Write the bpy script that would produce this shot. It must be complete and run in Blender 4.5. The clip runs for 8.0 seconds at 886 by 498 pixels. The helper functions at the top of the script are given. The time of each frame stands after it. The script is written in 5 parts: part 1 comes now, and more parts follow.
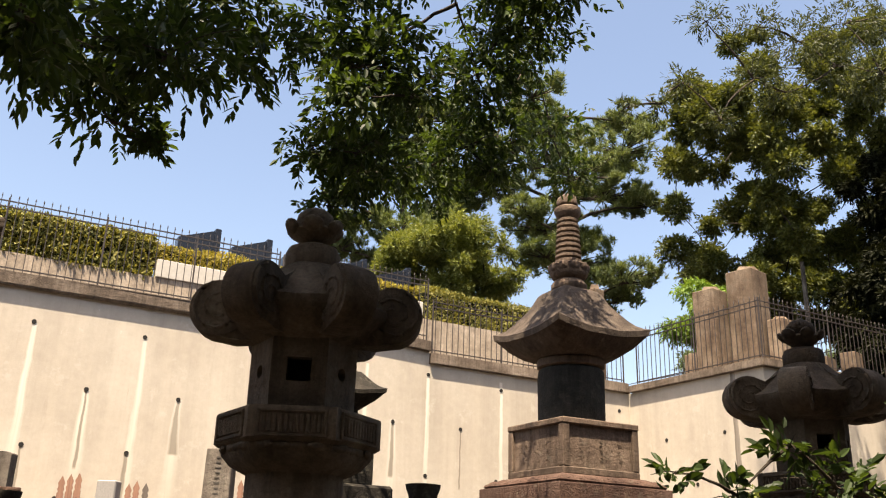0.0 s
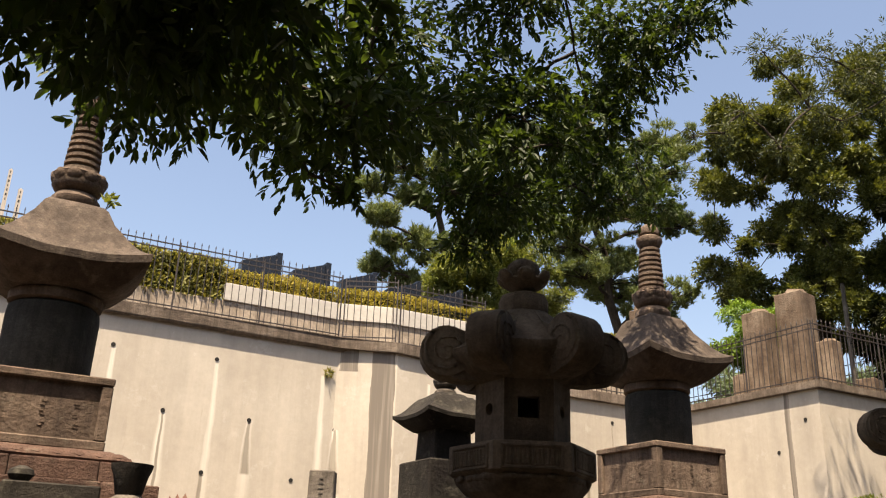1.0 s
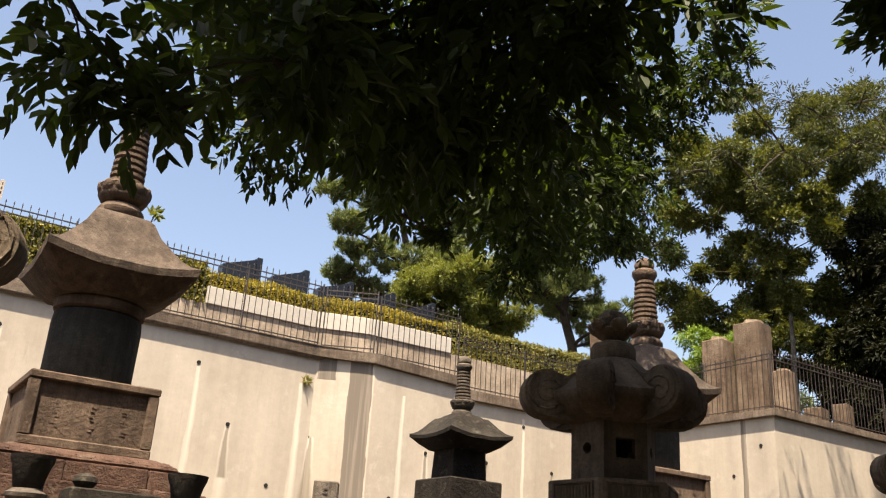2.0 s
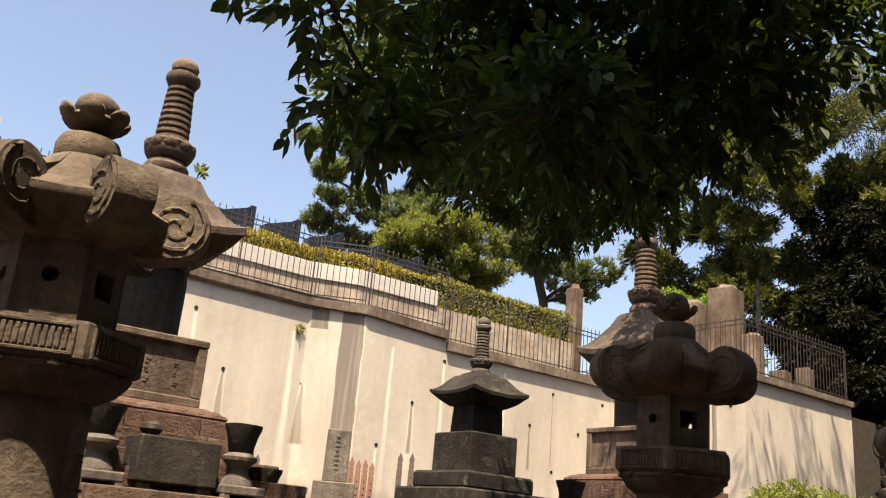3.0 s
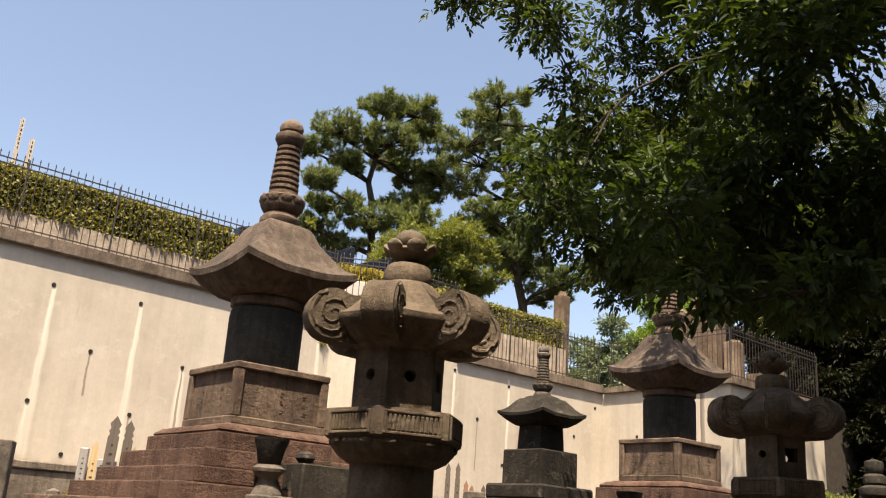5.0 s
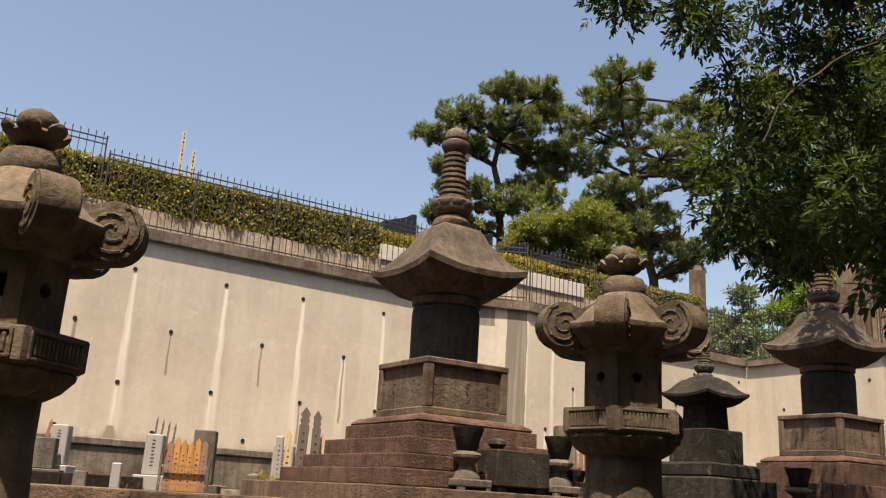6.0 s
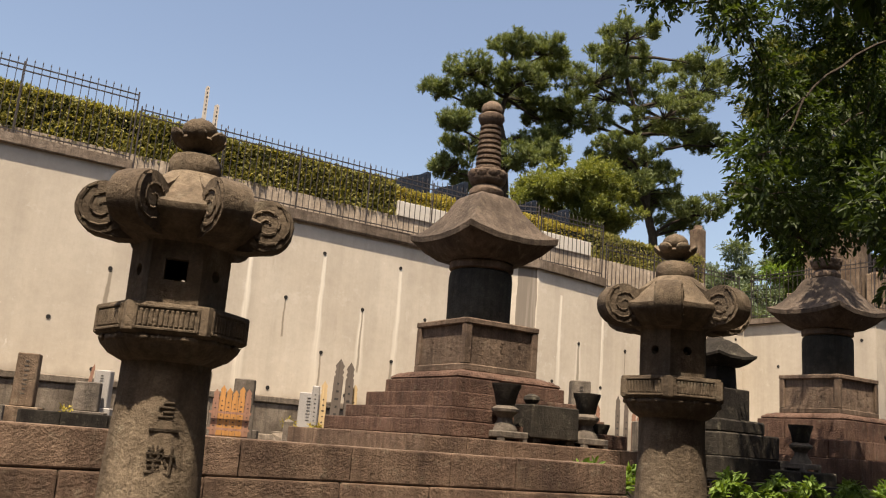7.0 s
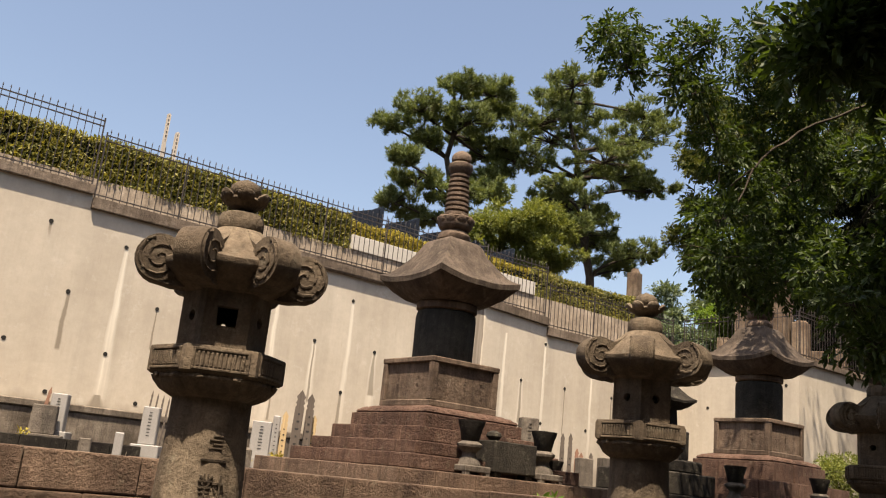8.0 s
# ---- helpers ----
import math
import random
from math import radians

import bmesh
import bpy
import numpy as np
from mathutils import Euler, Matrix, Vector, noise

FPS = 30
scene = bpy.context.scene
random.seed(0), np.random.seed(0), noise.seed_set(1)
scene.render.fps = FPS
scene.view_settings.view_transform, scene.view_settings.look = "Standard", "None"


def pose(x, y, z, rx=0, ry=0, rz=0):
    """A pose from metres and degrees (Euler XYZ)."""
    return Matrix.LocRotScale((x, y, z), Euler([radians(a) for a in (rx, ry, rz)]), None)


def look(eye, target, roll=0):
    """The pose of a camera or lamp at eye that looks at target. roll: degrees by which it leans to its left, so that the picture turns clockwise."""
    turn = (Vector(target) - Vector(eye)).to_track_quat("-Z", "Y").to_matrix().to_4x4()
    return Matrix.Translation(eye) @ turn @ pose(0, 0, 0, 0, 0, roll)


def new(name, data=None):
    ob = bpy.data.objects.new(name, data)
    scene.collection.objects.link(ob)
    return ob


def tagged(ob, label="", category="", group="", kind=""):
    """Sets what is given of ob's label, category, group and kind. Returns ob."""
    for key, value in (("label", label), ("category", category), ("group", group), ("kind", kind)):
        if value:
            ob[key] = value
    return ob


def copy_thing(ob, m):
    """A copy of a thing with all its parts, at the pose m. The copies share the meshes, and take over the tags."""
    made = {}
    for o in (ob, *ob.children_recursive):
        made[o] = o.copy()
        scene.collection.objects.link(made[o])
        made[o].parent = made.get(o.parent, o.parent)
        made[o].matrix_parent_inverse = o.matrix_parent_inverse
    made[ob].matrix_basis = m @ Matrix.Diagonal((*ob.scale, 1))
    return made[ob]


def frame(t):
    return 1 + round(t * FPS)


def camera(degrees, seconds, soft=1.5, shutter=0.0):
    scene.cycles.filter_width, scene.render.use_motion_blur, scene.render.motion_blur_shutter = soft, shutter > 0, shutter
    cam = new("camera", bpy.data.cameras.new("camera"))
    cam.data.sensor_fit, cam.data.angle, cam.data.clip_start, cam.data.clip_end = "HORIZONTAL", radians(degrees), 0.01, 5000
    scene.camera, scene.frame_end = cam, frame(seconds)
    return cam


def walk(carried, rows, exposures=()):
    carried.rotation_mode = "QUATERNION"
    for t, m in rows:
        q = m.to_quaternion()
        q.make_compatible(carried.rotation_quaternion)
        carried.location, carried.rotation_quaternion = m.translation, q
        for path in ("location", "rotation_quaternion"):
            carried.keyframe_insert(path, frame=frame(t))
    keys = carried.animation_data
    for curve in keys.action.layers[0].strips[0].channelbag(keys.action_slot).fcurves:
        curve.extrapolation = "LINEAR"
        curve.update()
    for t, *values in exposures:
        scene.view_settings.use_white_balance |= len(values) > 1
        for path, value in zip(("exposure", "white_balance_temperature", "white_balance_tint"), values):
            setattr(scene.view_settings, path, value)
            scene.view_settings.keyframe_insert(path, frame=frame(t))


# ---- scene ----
cam = camera(52.5, 8.0, soft=1.15)
PATH = [
    (0, (0.389, -0.147, 1.647), (1.311, 1.496, 2.321), 1.7),
    (0.5, (-0.223, -0.121, 1.593), (0.699, 1.521, 2.265), 3.2),
    (1, (-0.787, -0.081, 1.619), (0.104, 1.565, 2.325), 2.0),
    (1.2, (-0.986, -0.105, 1.647), (-0.063, 1.522, 2.354), 3.4),
    (2.3, (-2.202, 0.048, 1.65), (-1.181, 1.608, 2.372), 3.7),
    (2.5, (-2.356, 0.07, 1.644), (-1.332, 1.633, 2.356), 4.5),
    (3, (-2.872, 0.078, 1.641), (-1.76, 1.622, 2.258), 5.1),
    (3.5, (-3.404, 0.043, 1.628), (-2.248, 1.557, 2.235), 5.2),
    (4, (-3.966, 0.033, 1.633), (-2.746, 1.483, 2.274), 4.5),
    (4.2, (-4.189, 0.007, 1.645), (-2.96, 1.454, 2.273), 4.2),
    (5.3, (-5.391, -0.076, 1.715), (-4.209, 1.421, 2.318), 3.7),
    (5.5, (-5.598, -0.128, 1.711), (-4.511, 1.416, 2.37), 1.7),
    (6, (-6.053, -0.221, 1.721), (-5.032, 1.413, 2.26), 3.4),
    (6.5, (-6.57, -0.392, 1.727), (-5.497, 1.222, 2.223), 2.8),
    (7, (-7.011, -0.56, 1.737), (-5.951, 1.081, 2.163), 4.4),
    (7.5, (-7.406, -0.681, 1.734), (-6.253, 0.874, 2.238), 5.0),
    (8, (-7.829, -0.821, 1.712), (-6.66, 0.723, 2.214), 5.8),
]
walk(cam, [(t, look(eye, target, roll)) for t, eye, target, roll in PATH],
     [(0, 1.73, 7500, 13), (1, 1.52, 7500, 13), (2.5, 1.62, 7500, 13), (4, 1.58, 7500, 13), (5.5, 1.42, 7500, 13), (6.2, 1.12, 7500, 13), (8, 1.28, 7500, 13)])

# ---- light ----
world = bpy.data.worlds.new("sky")
scene.world = world
world.use_nodes = True
SUN_AZ, SUN_EL = 45.0, 68.0   # degrees from -y towards -x, and height
sky = world.node_tree.nodes.new("ShaderNodeTexSky")
sky.sky_type = "NISHITA"
sky.sun_disc = False
sky.sun_elevation = radians(SUN_EL)
sky.sun_rotation = radians(180 + SUN_AZ)
sky.air_density, sky.dust_density, sky.ozone_density = 1.0, 2.6, 1.2
world.node_tree.nodes["Background"].inputs["Strength"].default_value = 0.094
world.node_tree.links.new(sky.outputs[0], world.node_tree.nodes["Background"].inputs["Color"])
sun = new("sun", bpy.data.lights.new("sun", "SUN"))
sun.data.energy, sun.data.angle, sun.data.color = 5.0, radians(0.6), (1.0, 0.91, 0.78)
sa, se = radians(SUN_AZ), radians(SUN_EL)
TO_SUN = Vector((-math.sin(sa) * math.cos(se), -math.cos(sa) * math.cos(se), math.sin(se)))
sun.matrix_world = look(TO_SUN * 60, (0, 0, 0))

# ---- materials ----
RNG = np.random.default_rng(7)


class Nodes:
    """Small wrapper for writing node materials."""

    def __init__(self, name):
        self.mat = bpy.data.materials.new(name)
        self.mat.use_nodes = True
        self.tree = self.mat.node_tree
        self.bsdf = self.tree.nodes["Principled BSDF"]
        self.out = self.tree.nodes["Material Output"]

    def add(self, kind, **sockets):
        n = self.tree.nodes.new(kind)
        for key, value in sockets.items():
            self.put(n.inputs[key], value)
        return n

    def put(self, socket, value):
        if isinstance(value, bpy.types.NodeSocket):
            self.tree.links.new(value, socket)
        else:
            socket.default_value = value

    def math(self, op, a, b=0.0, c=0.0):
        n = self.tree.nodes.new("ShaderNodeMath")
        n.operation = op
        for s, v in zip(n.inputs, (a, b, c)):
            self.put(s, v)
        return n.outputs[0]

    def coords(self, scale=(1, 1, 1), world_space=False):
        if world_space:
            c = self.tree.nodes.new("ShaderNodeNewGeometry").outputs["Position"]
        else:
            c = self.tree.nodes.new("ShaderNodeTexCoord").outputs["Object"]
        m = self.tree.nodes.new("ShaderNodeMapping")
        m.inputs["Scale"].default_value = scale
        self.tree.links.new(c, m.inputs["Vector"])
        return m.outputs[0]

    def noise(self, vec, scale, detail=5.0, rough=0.6):
        n = self.add("ShaderNodeTexNoise", Vector=vec, Scale=scale, Detail=detail, Roughness=rough)
        return n.outputs["Fac"]

    def ramp(self, fac, *stops):
        n = self.tree.nodes.new("ShaderNodeValToRGB")
        self.put(n.inputs["Fac"], fac)
        els = n.color_ramp.elements
        while len(els) < len(stops):
            els.new(0.5)
        for e, (p, c) in zip(els, stops):
            e.position = p
            e.color = (*c, 1) if len(c) == 3 else c
        return n.outputs["Color"]

    def mix(self, fac, a, b, blend="MIX"):
        n = self.tree.nodes.new("ShaderNodeMix")
        n.data_type, n.blend_type = "RGBA", blend
        self.put(n.inputs["Factor"], fac)
        for s, v in ((n.inputs["A"], a), (n.inputs["B"], b)):
            self.put(s, (*v, 1) if isinstance(v, tuple) and len(v) == 3 else v)
        return n.outputs["Result"]

    def bump(self, height, strength=0.4, distance=0.02):
        n = self.add("ShaderNodeBump", Height=height, Strength=strength, Distance=distance)
        self.tree.links.new(n.outputs[0], self.bsdf.inputs["Normal"])

    def finish(self, color, rough=0.8, metal=0.0, spec=0.3):
        self.put(self.bsdf.inputs["Base Color"], color)
        self.put(self.bsdf.inputs["Roughness"], rough)
        self.bsdf.inputs["Metallic"].default_value = metal
        self.bsdf.inputs["Specular IOR Level"].default_value = spec
        return self.mat


def g1(v):
    return (v, v, v)


def stone(name, dark, mid, light, lichen=(0.2, 0.185, 0.14), lichen_amount=0.35, grain=55.0, bump=0.5, tool=False):
    n = Nodes(name)
    v = n.coords(world_space=True)
    big = n.noise(v, 1.7, 6)
    fine = n.noise(v, grain, 4, 0.7)
    c = n.ramp(big, (0.3, dark), (0.5, mid), (0.72, light))
    c = n.mix(0.5, c, n.ramp(fine, (0.3, g1(0.3)), (0.7, g1(0.78))), "OVERLAY")
    c = n.mix(0.5, c, n.ramp(n.noise(v, 6.5, 6, 0.65), (0.32, g1(0.3)), (0.68, g1(0.72))), "OVERLAY")
    spots = n.ramp(n.noise(v, 9.0, 8, 0.7), (0.56, g1(0)), (0.68, g1(1)))
    c = n.mix(n.math("MULTIPLY", spots, lichen_amount), c, lichen)
    # rain streaks running down
    streak = n.ramp(n.noise(n.coords((14, 14, 0.9), True), 1.0, 4), (0.45, g1(0)), (0.72, g1(1)))
    c = n.mix(n.math("MULTIPLY", streak, 0.5), c, tuple(d * 0.45 for d in dark))
    rnd = n.tree.nodes.new("ShaderNodeObjectInfo").outputs["Random"]
    c = n.mix(1.0, c, n.ramp(rnd, (0.0, g1(0.82)), (1.0, g1(1.12))), "MULTIPLY")
    h = n.math("ADD", n.noise(v, grain * 0.5, 6, 0.7), n.math("MULTIPLY", n.noise(v, 12.0, 5), 0.8))
    if tool:
        chisel = n.noise(n.coords((34, 34, 42), True), 1.0, 4, 0.7)
        h = n.math("ADD", h, n.math("MULTIPLY", chisel, 1.0))
    n.bump(h, min(1.0, bump * 1.5), 0.018)
    return n.finish(c, 0.9, 0, 0.2)


M_LANTERN = stone("weathered_lantern_stone", (0.046, 0.034, 0.024), (0.098, 0.075, 0.053), (0.172, 0.136, 0.098))
M_PAGODA = stone("weathered_pagoda_stone", (0.052, 0.037, 0.028), (0.105, 0.075, 0.056), (0.167, 0.123, 0.091), bump=0.5)
M_ROOF = stone("dark_weathered_roof_stone", (0.030, 0.023, 0.018), (0.060, 0.046, 0.036), (0.098, 0.076, 0.060), lichen=(0.17, 0.145, 0.115), lichen_amount=0.45, bump=0.6)
# darker lantern stone: shadow in the cut characters, painted as colour
M_CARVE = stone("shadowed_carved_stone", (0.028, 0.021, 0.015), (0.052, 0.040, 0.029), (0.085, 0.066, 0.048))
M_BODY = stone("dark_green_pagoda_stone", (0.021, 0.021, 0.019), (0.039, 0.038, 0.033), (0.063, 0.061, 0.053), lichen_amount=0.15)
M_TIER = stone("reddish_tier_stone", (0.052, 0.030, 0.023), (0.092, 0.054, 0.040), (0.136, 0.087, 0.067), bump=0.7, tool=True)
M_KERB = stone("brown_kerb_stone", (0.070, 0.045, 0.034), (0.128, 0.086, 0.062), (0.190, 0.133, 0.096), bump=0.9, tool=True)
M_GREYST = stone("grey_grave_stone", (0.064, 0.055, 0.047), (0.118, 0.100, 0.083), (0.171, 0.149, 0.125))
M_POST = stone("tan_grave_post_stone", (0.081, 0.054, 0.037), (0.149, 0.107, 0.075), (0.207, 0.161, 0.119))
M_DARKST = stone("near_black_stone", (0.013, 0.010, 0.009), (0.024, 0.021, 0.017), (0.044, 0.038, 0.030))
M_COPING = stone("stained_concrete_coping", (0.075, 0.056, 0.043), (0.138, 0.107, 0.082), (0.196, 0.158, 0.125), lichen_amount=0.2, grain=30)
M_PLANTER = stone("grey_planter_concrete", (0.209, 0.169, 0.130), (0.307, 0.254, 0.199), (0.384, 0.325, 0.260), lichen_amount=0.2, grain=30, bump=0.25)


def plain(name, color, rough=0.6, metal=0.0, spec=0.4, vary=0.25, scale=12.0):
    n = Nodes(name)
    v = n.coords(world_space=True)
    f = n.noise(v, scale, 6)
    c = n.ramp(f, (0.3, tuple(x * (1 - vary) for x in color)), (0.7, tuple(min(1, x * (1 + vary)) for x in color)))
    n.bump(n.noise(v, scale * 6, 4), 0.15, 0.005)
    return n.finish(c, rough, metal, spec)


M_WHITEBLK = plain("white_painted_block", (0.442, 0.419, 0.379), 0.85, vary=0.1)
M_WHITEGR = plain("pale_granite", (0.261, 0.249, 0.237), 0.6, vary=0.15, scale=60)
M_BLACKGR = plain("polished_black_granite", (0.009, 0.010, 0.014), 0.18, vary=0.3, scale=40)
M_IRON = plain("dark_painted_iron", (0.046, 0.038, 0.036), 0.55, 0.3, vary=0.3)
M_INK = plain("dark_ink", (0.024, 0.022, 0.021), 0.7)
M_WORNINK = plain("worn_grey_lettering", (0.062, 0.054, 0.046), 0.85)
M_HOLE = plain("pipe_mouth_shade", (0.012, 0.011, 0.010), 0.9)
M_EARTH = plain("brown_earth", (0.036, 0.028, 0.021), 0.95, vary=0.4, scale=5)
M_ORANGE = plain("orange_brick_band", (0.332, 0.134, 0.059), 0.8, vary=0.2)
M_WIRE = plain("black_wire", (0.016, 0.016, 0.016), 0.6)


def wood(name, color):
    n = Nodes(name)
    v = n.coords((40, 40, 1.5), True)
    f = n.noise(v, 1.0, 5)
    c = n.ramp(f, (0.3, tuple(x * 0.65 for x in color)), (0.7, color))
    n.bump(f, 0.3, 0.004)
    return n.finish(c, 0.75)


M_WOODNEW = wood("fresh_orange_wood", (0.435, 0.213, 0.071))
M_WOODPALE = wood("pale_yellow_wood", (0.537, 0.395, 0.221))
M_WOODWHITE = wood("bleached_wood", (0.50, 0.445, 0.385))
M_LEDGE = stone("mossy_brown_ledge_stone", (0.087, 0.070, 0.053), (0.164, 0.135, 0.107), (0.257, 0.217, 0.174))
M_WOODGREY = wood("weathered_grey_wood", (0.126, 0.103, 0.087))
M_WOODRED = wood("reddish_old_wood", (0.285, 0.155, 0.108))
M_BARK = stone("rough_brown_bark", (0.024, 0.019, 0.014), (0.047, 0.037, 0.028), (0.079, 0.063, 0.047), lichen_amount=0.1, bump=0.9)


def leaf(name, low, high, through_amount=0.28, gloss=0.22):
    n = Nodes(name)
    rnd = n.tree.nodes.new("ShaderNodeNewGeometry").outputs["Random Per Island"]
    big = n.noise(n.coords(world_space=True), 0.8, 3)
    f = n.math("ADD", n.math("MULTIPLY", rnd, 0.65), n.math("MULTIPLY", big, 0.4))
    c = n.ramp(f, (0.1, low), (0.9, high))
    n.finish(c, 0.55, 0, gloss)
    t = n.add("ShaderNodeBsdfTranslucent", Color=n.mix(1.0, c, (1.6, 1.5, 0.55), "MULTIPLY"))
    m = n.add("ShaderNodeMixShader", Fac=through_amount)
    n.tree.links.new(n.bsdf.outputs[0], m.inputs[1])
    n.tree.links.new(t.outputs[0], m.inputs[2])
    n.tree.links.new(m.outputs[0], n.out.inputs["Surface"])
    return n.mat


M_LEAF = leaf("broad_dark_leaf", (0.013, 0.025, 0.007), (0.052, 0.083, 0.022), 0.4, 0.3)
M_LEAFTREE = leaf("mid_green_leaf", (0.032, 0.046, 0.014), (0.130, 0.142, 0.042))
M_FEATHER = leaf("grey_green_fine_leaf", (0.024, 0.032, 0.016), (0.063, 0.075, 0.036))
M_HEDGE = leaf("hedge_leaf", (0.060, 0.076, 0.020), (0.300, 0.272, 0.088))
M_HEDGEY = leaf("yellowish_hedge_leaf", (0.109, 0.109, 0.016), (0.395, 0.316, 0.059))
M_SHRUB = leaf("light_green_shrub_leaf", (0.070, 0.092, 0.024), (0.205, 0.228, 0.068))
M_BRIGHT = leaf("bright_green_leaf", (0.063, 0.118, 0.020), (0.190, 0.284, 0.063))
M_PINE = leaf("pine_needle", (0.052, 0.078, 0.032), (0.172, 0.208, 0.088), 0.3)
# near-black: deep shade of cedars and hedge insides is in this colour
M_SHADELEAF = leaf("shade_dark_leaf", (0.005, 0.007, 0.004), (0.019, 0.021, 0.009), 0.1, 0.08)
# distance haze is painted into this paler leaf colour
M_FARTREE = leaf("haze_paled_far_leaf", (0.079, 0.111, 0.071), (0.158, 0.198, 0.126), 0.2)


HOLES_A = ((6.05, (-3.5,)), (5.87, (-1.92, 0.0, 1.78, 3.84)), (4.71, (-2.9, -1.03, 0.94, 2.9, 4.65, 6.54)), (3.59, (-3.9, -1.93, -0.05, 1.94, 3.8, 5.66)), (2.68, (-2.95, -1.13, 0.75, 2.65)))
HOLES_B = ((5.79, (9.97,)), (5.66, (11.93,)), (5.57, (13.62, 15.5)), (4.65, (9.13, 10.84, 12.85, 14.6)), (3.57, (8.26, 9.97, 11.8, 13.68)))


def wall_material():
    """Cream concrete: mottling, vertical runs, a stained wedge or pale run under every weep hole."""
    n = Nodes("cream_stained_concrete")
    v = n.coords(world_space=True)
    big = n.noise(v, 0.5, 6)
    c = n.ramp(big, (0.3, (0.385, 0.338, 0.275)), (0.7, (0.47, 0.422, 0.352)))
    runs = n.noise(n.coords((2.054, 2.054, 0.095), True), 1.0, 5, 0.65)
    c = n.mix(0.4, c, n.ramp(runs, (0.3, g1(0.36)), (0.5, g1(0.5)), (0.72, g1(0.62))), "OVERLAY")
    patch = n.ramp(n.noise(v, 2.2, 8, 0.7), (0.58, g1(0)), (0.66, g1(1)))
    c = n.mix(n.math("MULTIPLY", patch, 0.35), c, (0.545, 0.505, 0.44))
    mottle = n.noise(v, 7.0, 7, 0.75)
    c = n.mix(0.35, c, n.ramp(mottle, (0.3, g1(0.4)), (0.7, g1(0.6))), "OVERLAY")
    fleck = n.math("MULTIPLY", n.ramp(n.noise(n.coords((1, 1, 0.55), True), 5.0, 9, 0.8), (0.63, g1(0)), (0.67, g1(1))), n.ramp(n.noise(v, 0.35, 2), (0.5, g1(0)), (0.62, g1(1))))
    c = n.mix(n.math("MULTIPLY", fleck, 0.6), c, (0.62, 0.585, 0.52))
    scuff = n.ramp(n.noise(n.coords((5, 5, 0.7), True), 1.0, 7, 0.7), (0.62, g1(0)), (0.74, g1(1)))
    c = n.mix(n.math("MULTIPLY", scuff, 0.3), c, (0.27, 0.23, 0.18))
    sep = n.add("ShaderNodeSeparateXYZ", Vector=v)
    x, y, z = sep.outputs
    wob = n.math("MULTIPLY", n.math("SUBTRACT", n.noise(n.coords((1, 1, 1.3), True), 1.3, 3), 0.5), 0.09)
    fray = n.ramp(n.noise(n.coords((16, 16, 0.5), True), 1.0, 4), (0.3, g1(0.45)), (0.6, g1(1)))
    xw = n.math("ADD", x, wob)

    def run(xc, zh, length, top_w, foot_w, fade, soft=0.35):
        """A stain below a hole: 1 inside, widening downwards, fading towards its foot when fade is set."""
        down = n.math("SUBTRACT", zh, z)
        wide = n.math("ADD", top_w, n.math("MULTIPLY", down, (foot_w - top_w) / length))
        across = n.add("ShaderNodeMapRange", Value=n.math("DIVIDE", n.math("ABSOLUTE", n.math("SUBTRACT", xw, xc)), wide))
        across.inputs["From Min"].default_value, across.inputs["From Max"].default_value = 1.0 - soft, 1.0 + soft
        across.inputs["To Min"].default_value, across.inputs["To Max"].default_value = 1.0, 0.0
        along = n.add("ShaderNodeMapRange", Value=down)
        along.inputs["From Min"].default_value, along.inputs["From Max"].default_value = length * (0.3 if fade else 0.96), length
        along.inputs["To Min"].default_value, along.inputs["To Max"].default_value = 1.0, 0.0
        return n.math("MULTIPLY", n.math("MULTIPLY", across.outputs[0], along.outputs[0]), n.math("GREATER_THAN", down, 0.0))

    def stains(runs):
        total = runs[0]
        for m in runs[1:]:
            total = n.math("MAXIMUM", total, m)
        return total

    pale = stains([run(xc, 5.85, 4.2, 0.035, w, True, 0.45) for xc, w in ((-1.9, 0.13), (0.02, 0.11), (1.8, 0.1), (3.86, 0.09), (6.2, 0.12), (9.97, 0.06), (8.45, 0.08), (11.93, 0.05))]
                  + [run(xc, 3.59, 1.3, 0.02, 0.07, True, 0.6) for xc in (-1.93, -0.05, 8.26)] + [run(xc, 4.71, 2.0, 0.05, 0.13, True, 0.5) for xc in (2.9, 4.65, 6.54, 9.13)])
    c = n.mix(n.math("MULTIPLY", n.math("MULTIPLY", pale, fray), 0.95), c, (0.66, 0.615, 0.525))
    dark = stains([run(xc, 4.71, ln, tw, fw, False) for xc, ln, tw, fw in ((-2.9, 1.2, 0.03, 0.05), (-1.03, 0.9, 0.012, 0.025), (0.94, 0.9, 0.015, 0.025), (2.9, 1.5, 0.018, 0.03), (4.65, 1.1, 0.025, 0.09), (6.54, 1.35, 0.02, 0.13), (9.13, 1.25, 0.025, 0.06), (10.84, 1.4, 0.012, 0.02), (12.85, 1.2, 0.012, 0.05))]
                  + [run(1.94, 3.59, 0.9, 0.015, 0.03, False), run(3.8, 3.61, 0.9, 0.03, 0.05, False), run(-3.5, 6.05, 0.35, 0.03, 0.02, True), run(6.3, 5.9, 0.3, 0.08, 0.03, True), run(13.62, 5.57, 1.9, 0.01, 0.015, False), run(-1.93, 2.75, 0.4, 0.06, 0.2, False)])
    c = n.mix(n.math("MULTIPLY", dark, 0.72), c, (0.158, 0.130, 0.095))
    # darker strips where the wall turns
    strip = n.math("MULTIPLY", n.math("GREATER_THAN", xw, 7.17), n.math("LESS_THAN", xw, 7.62))
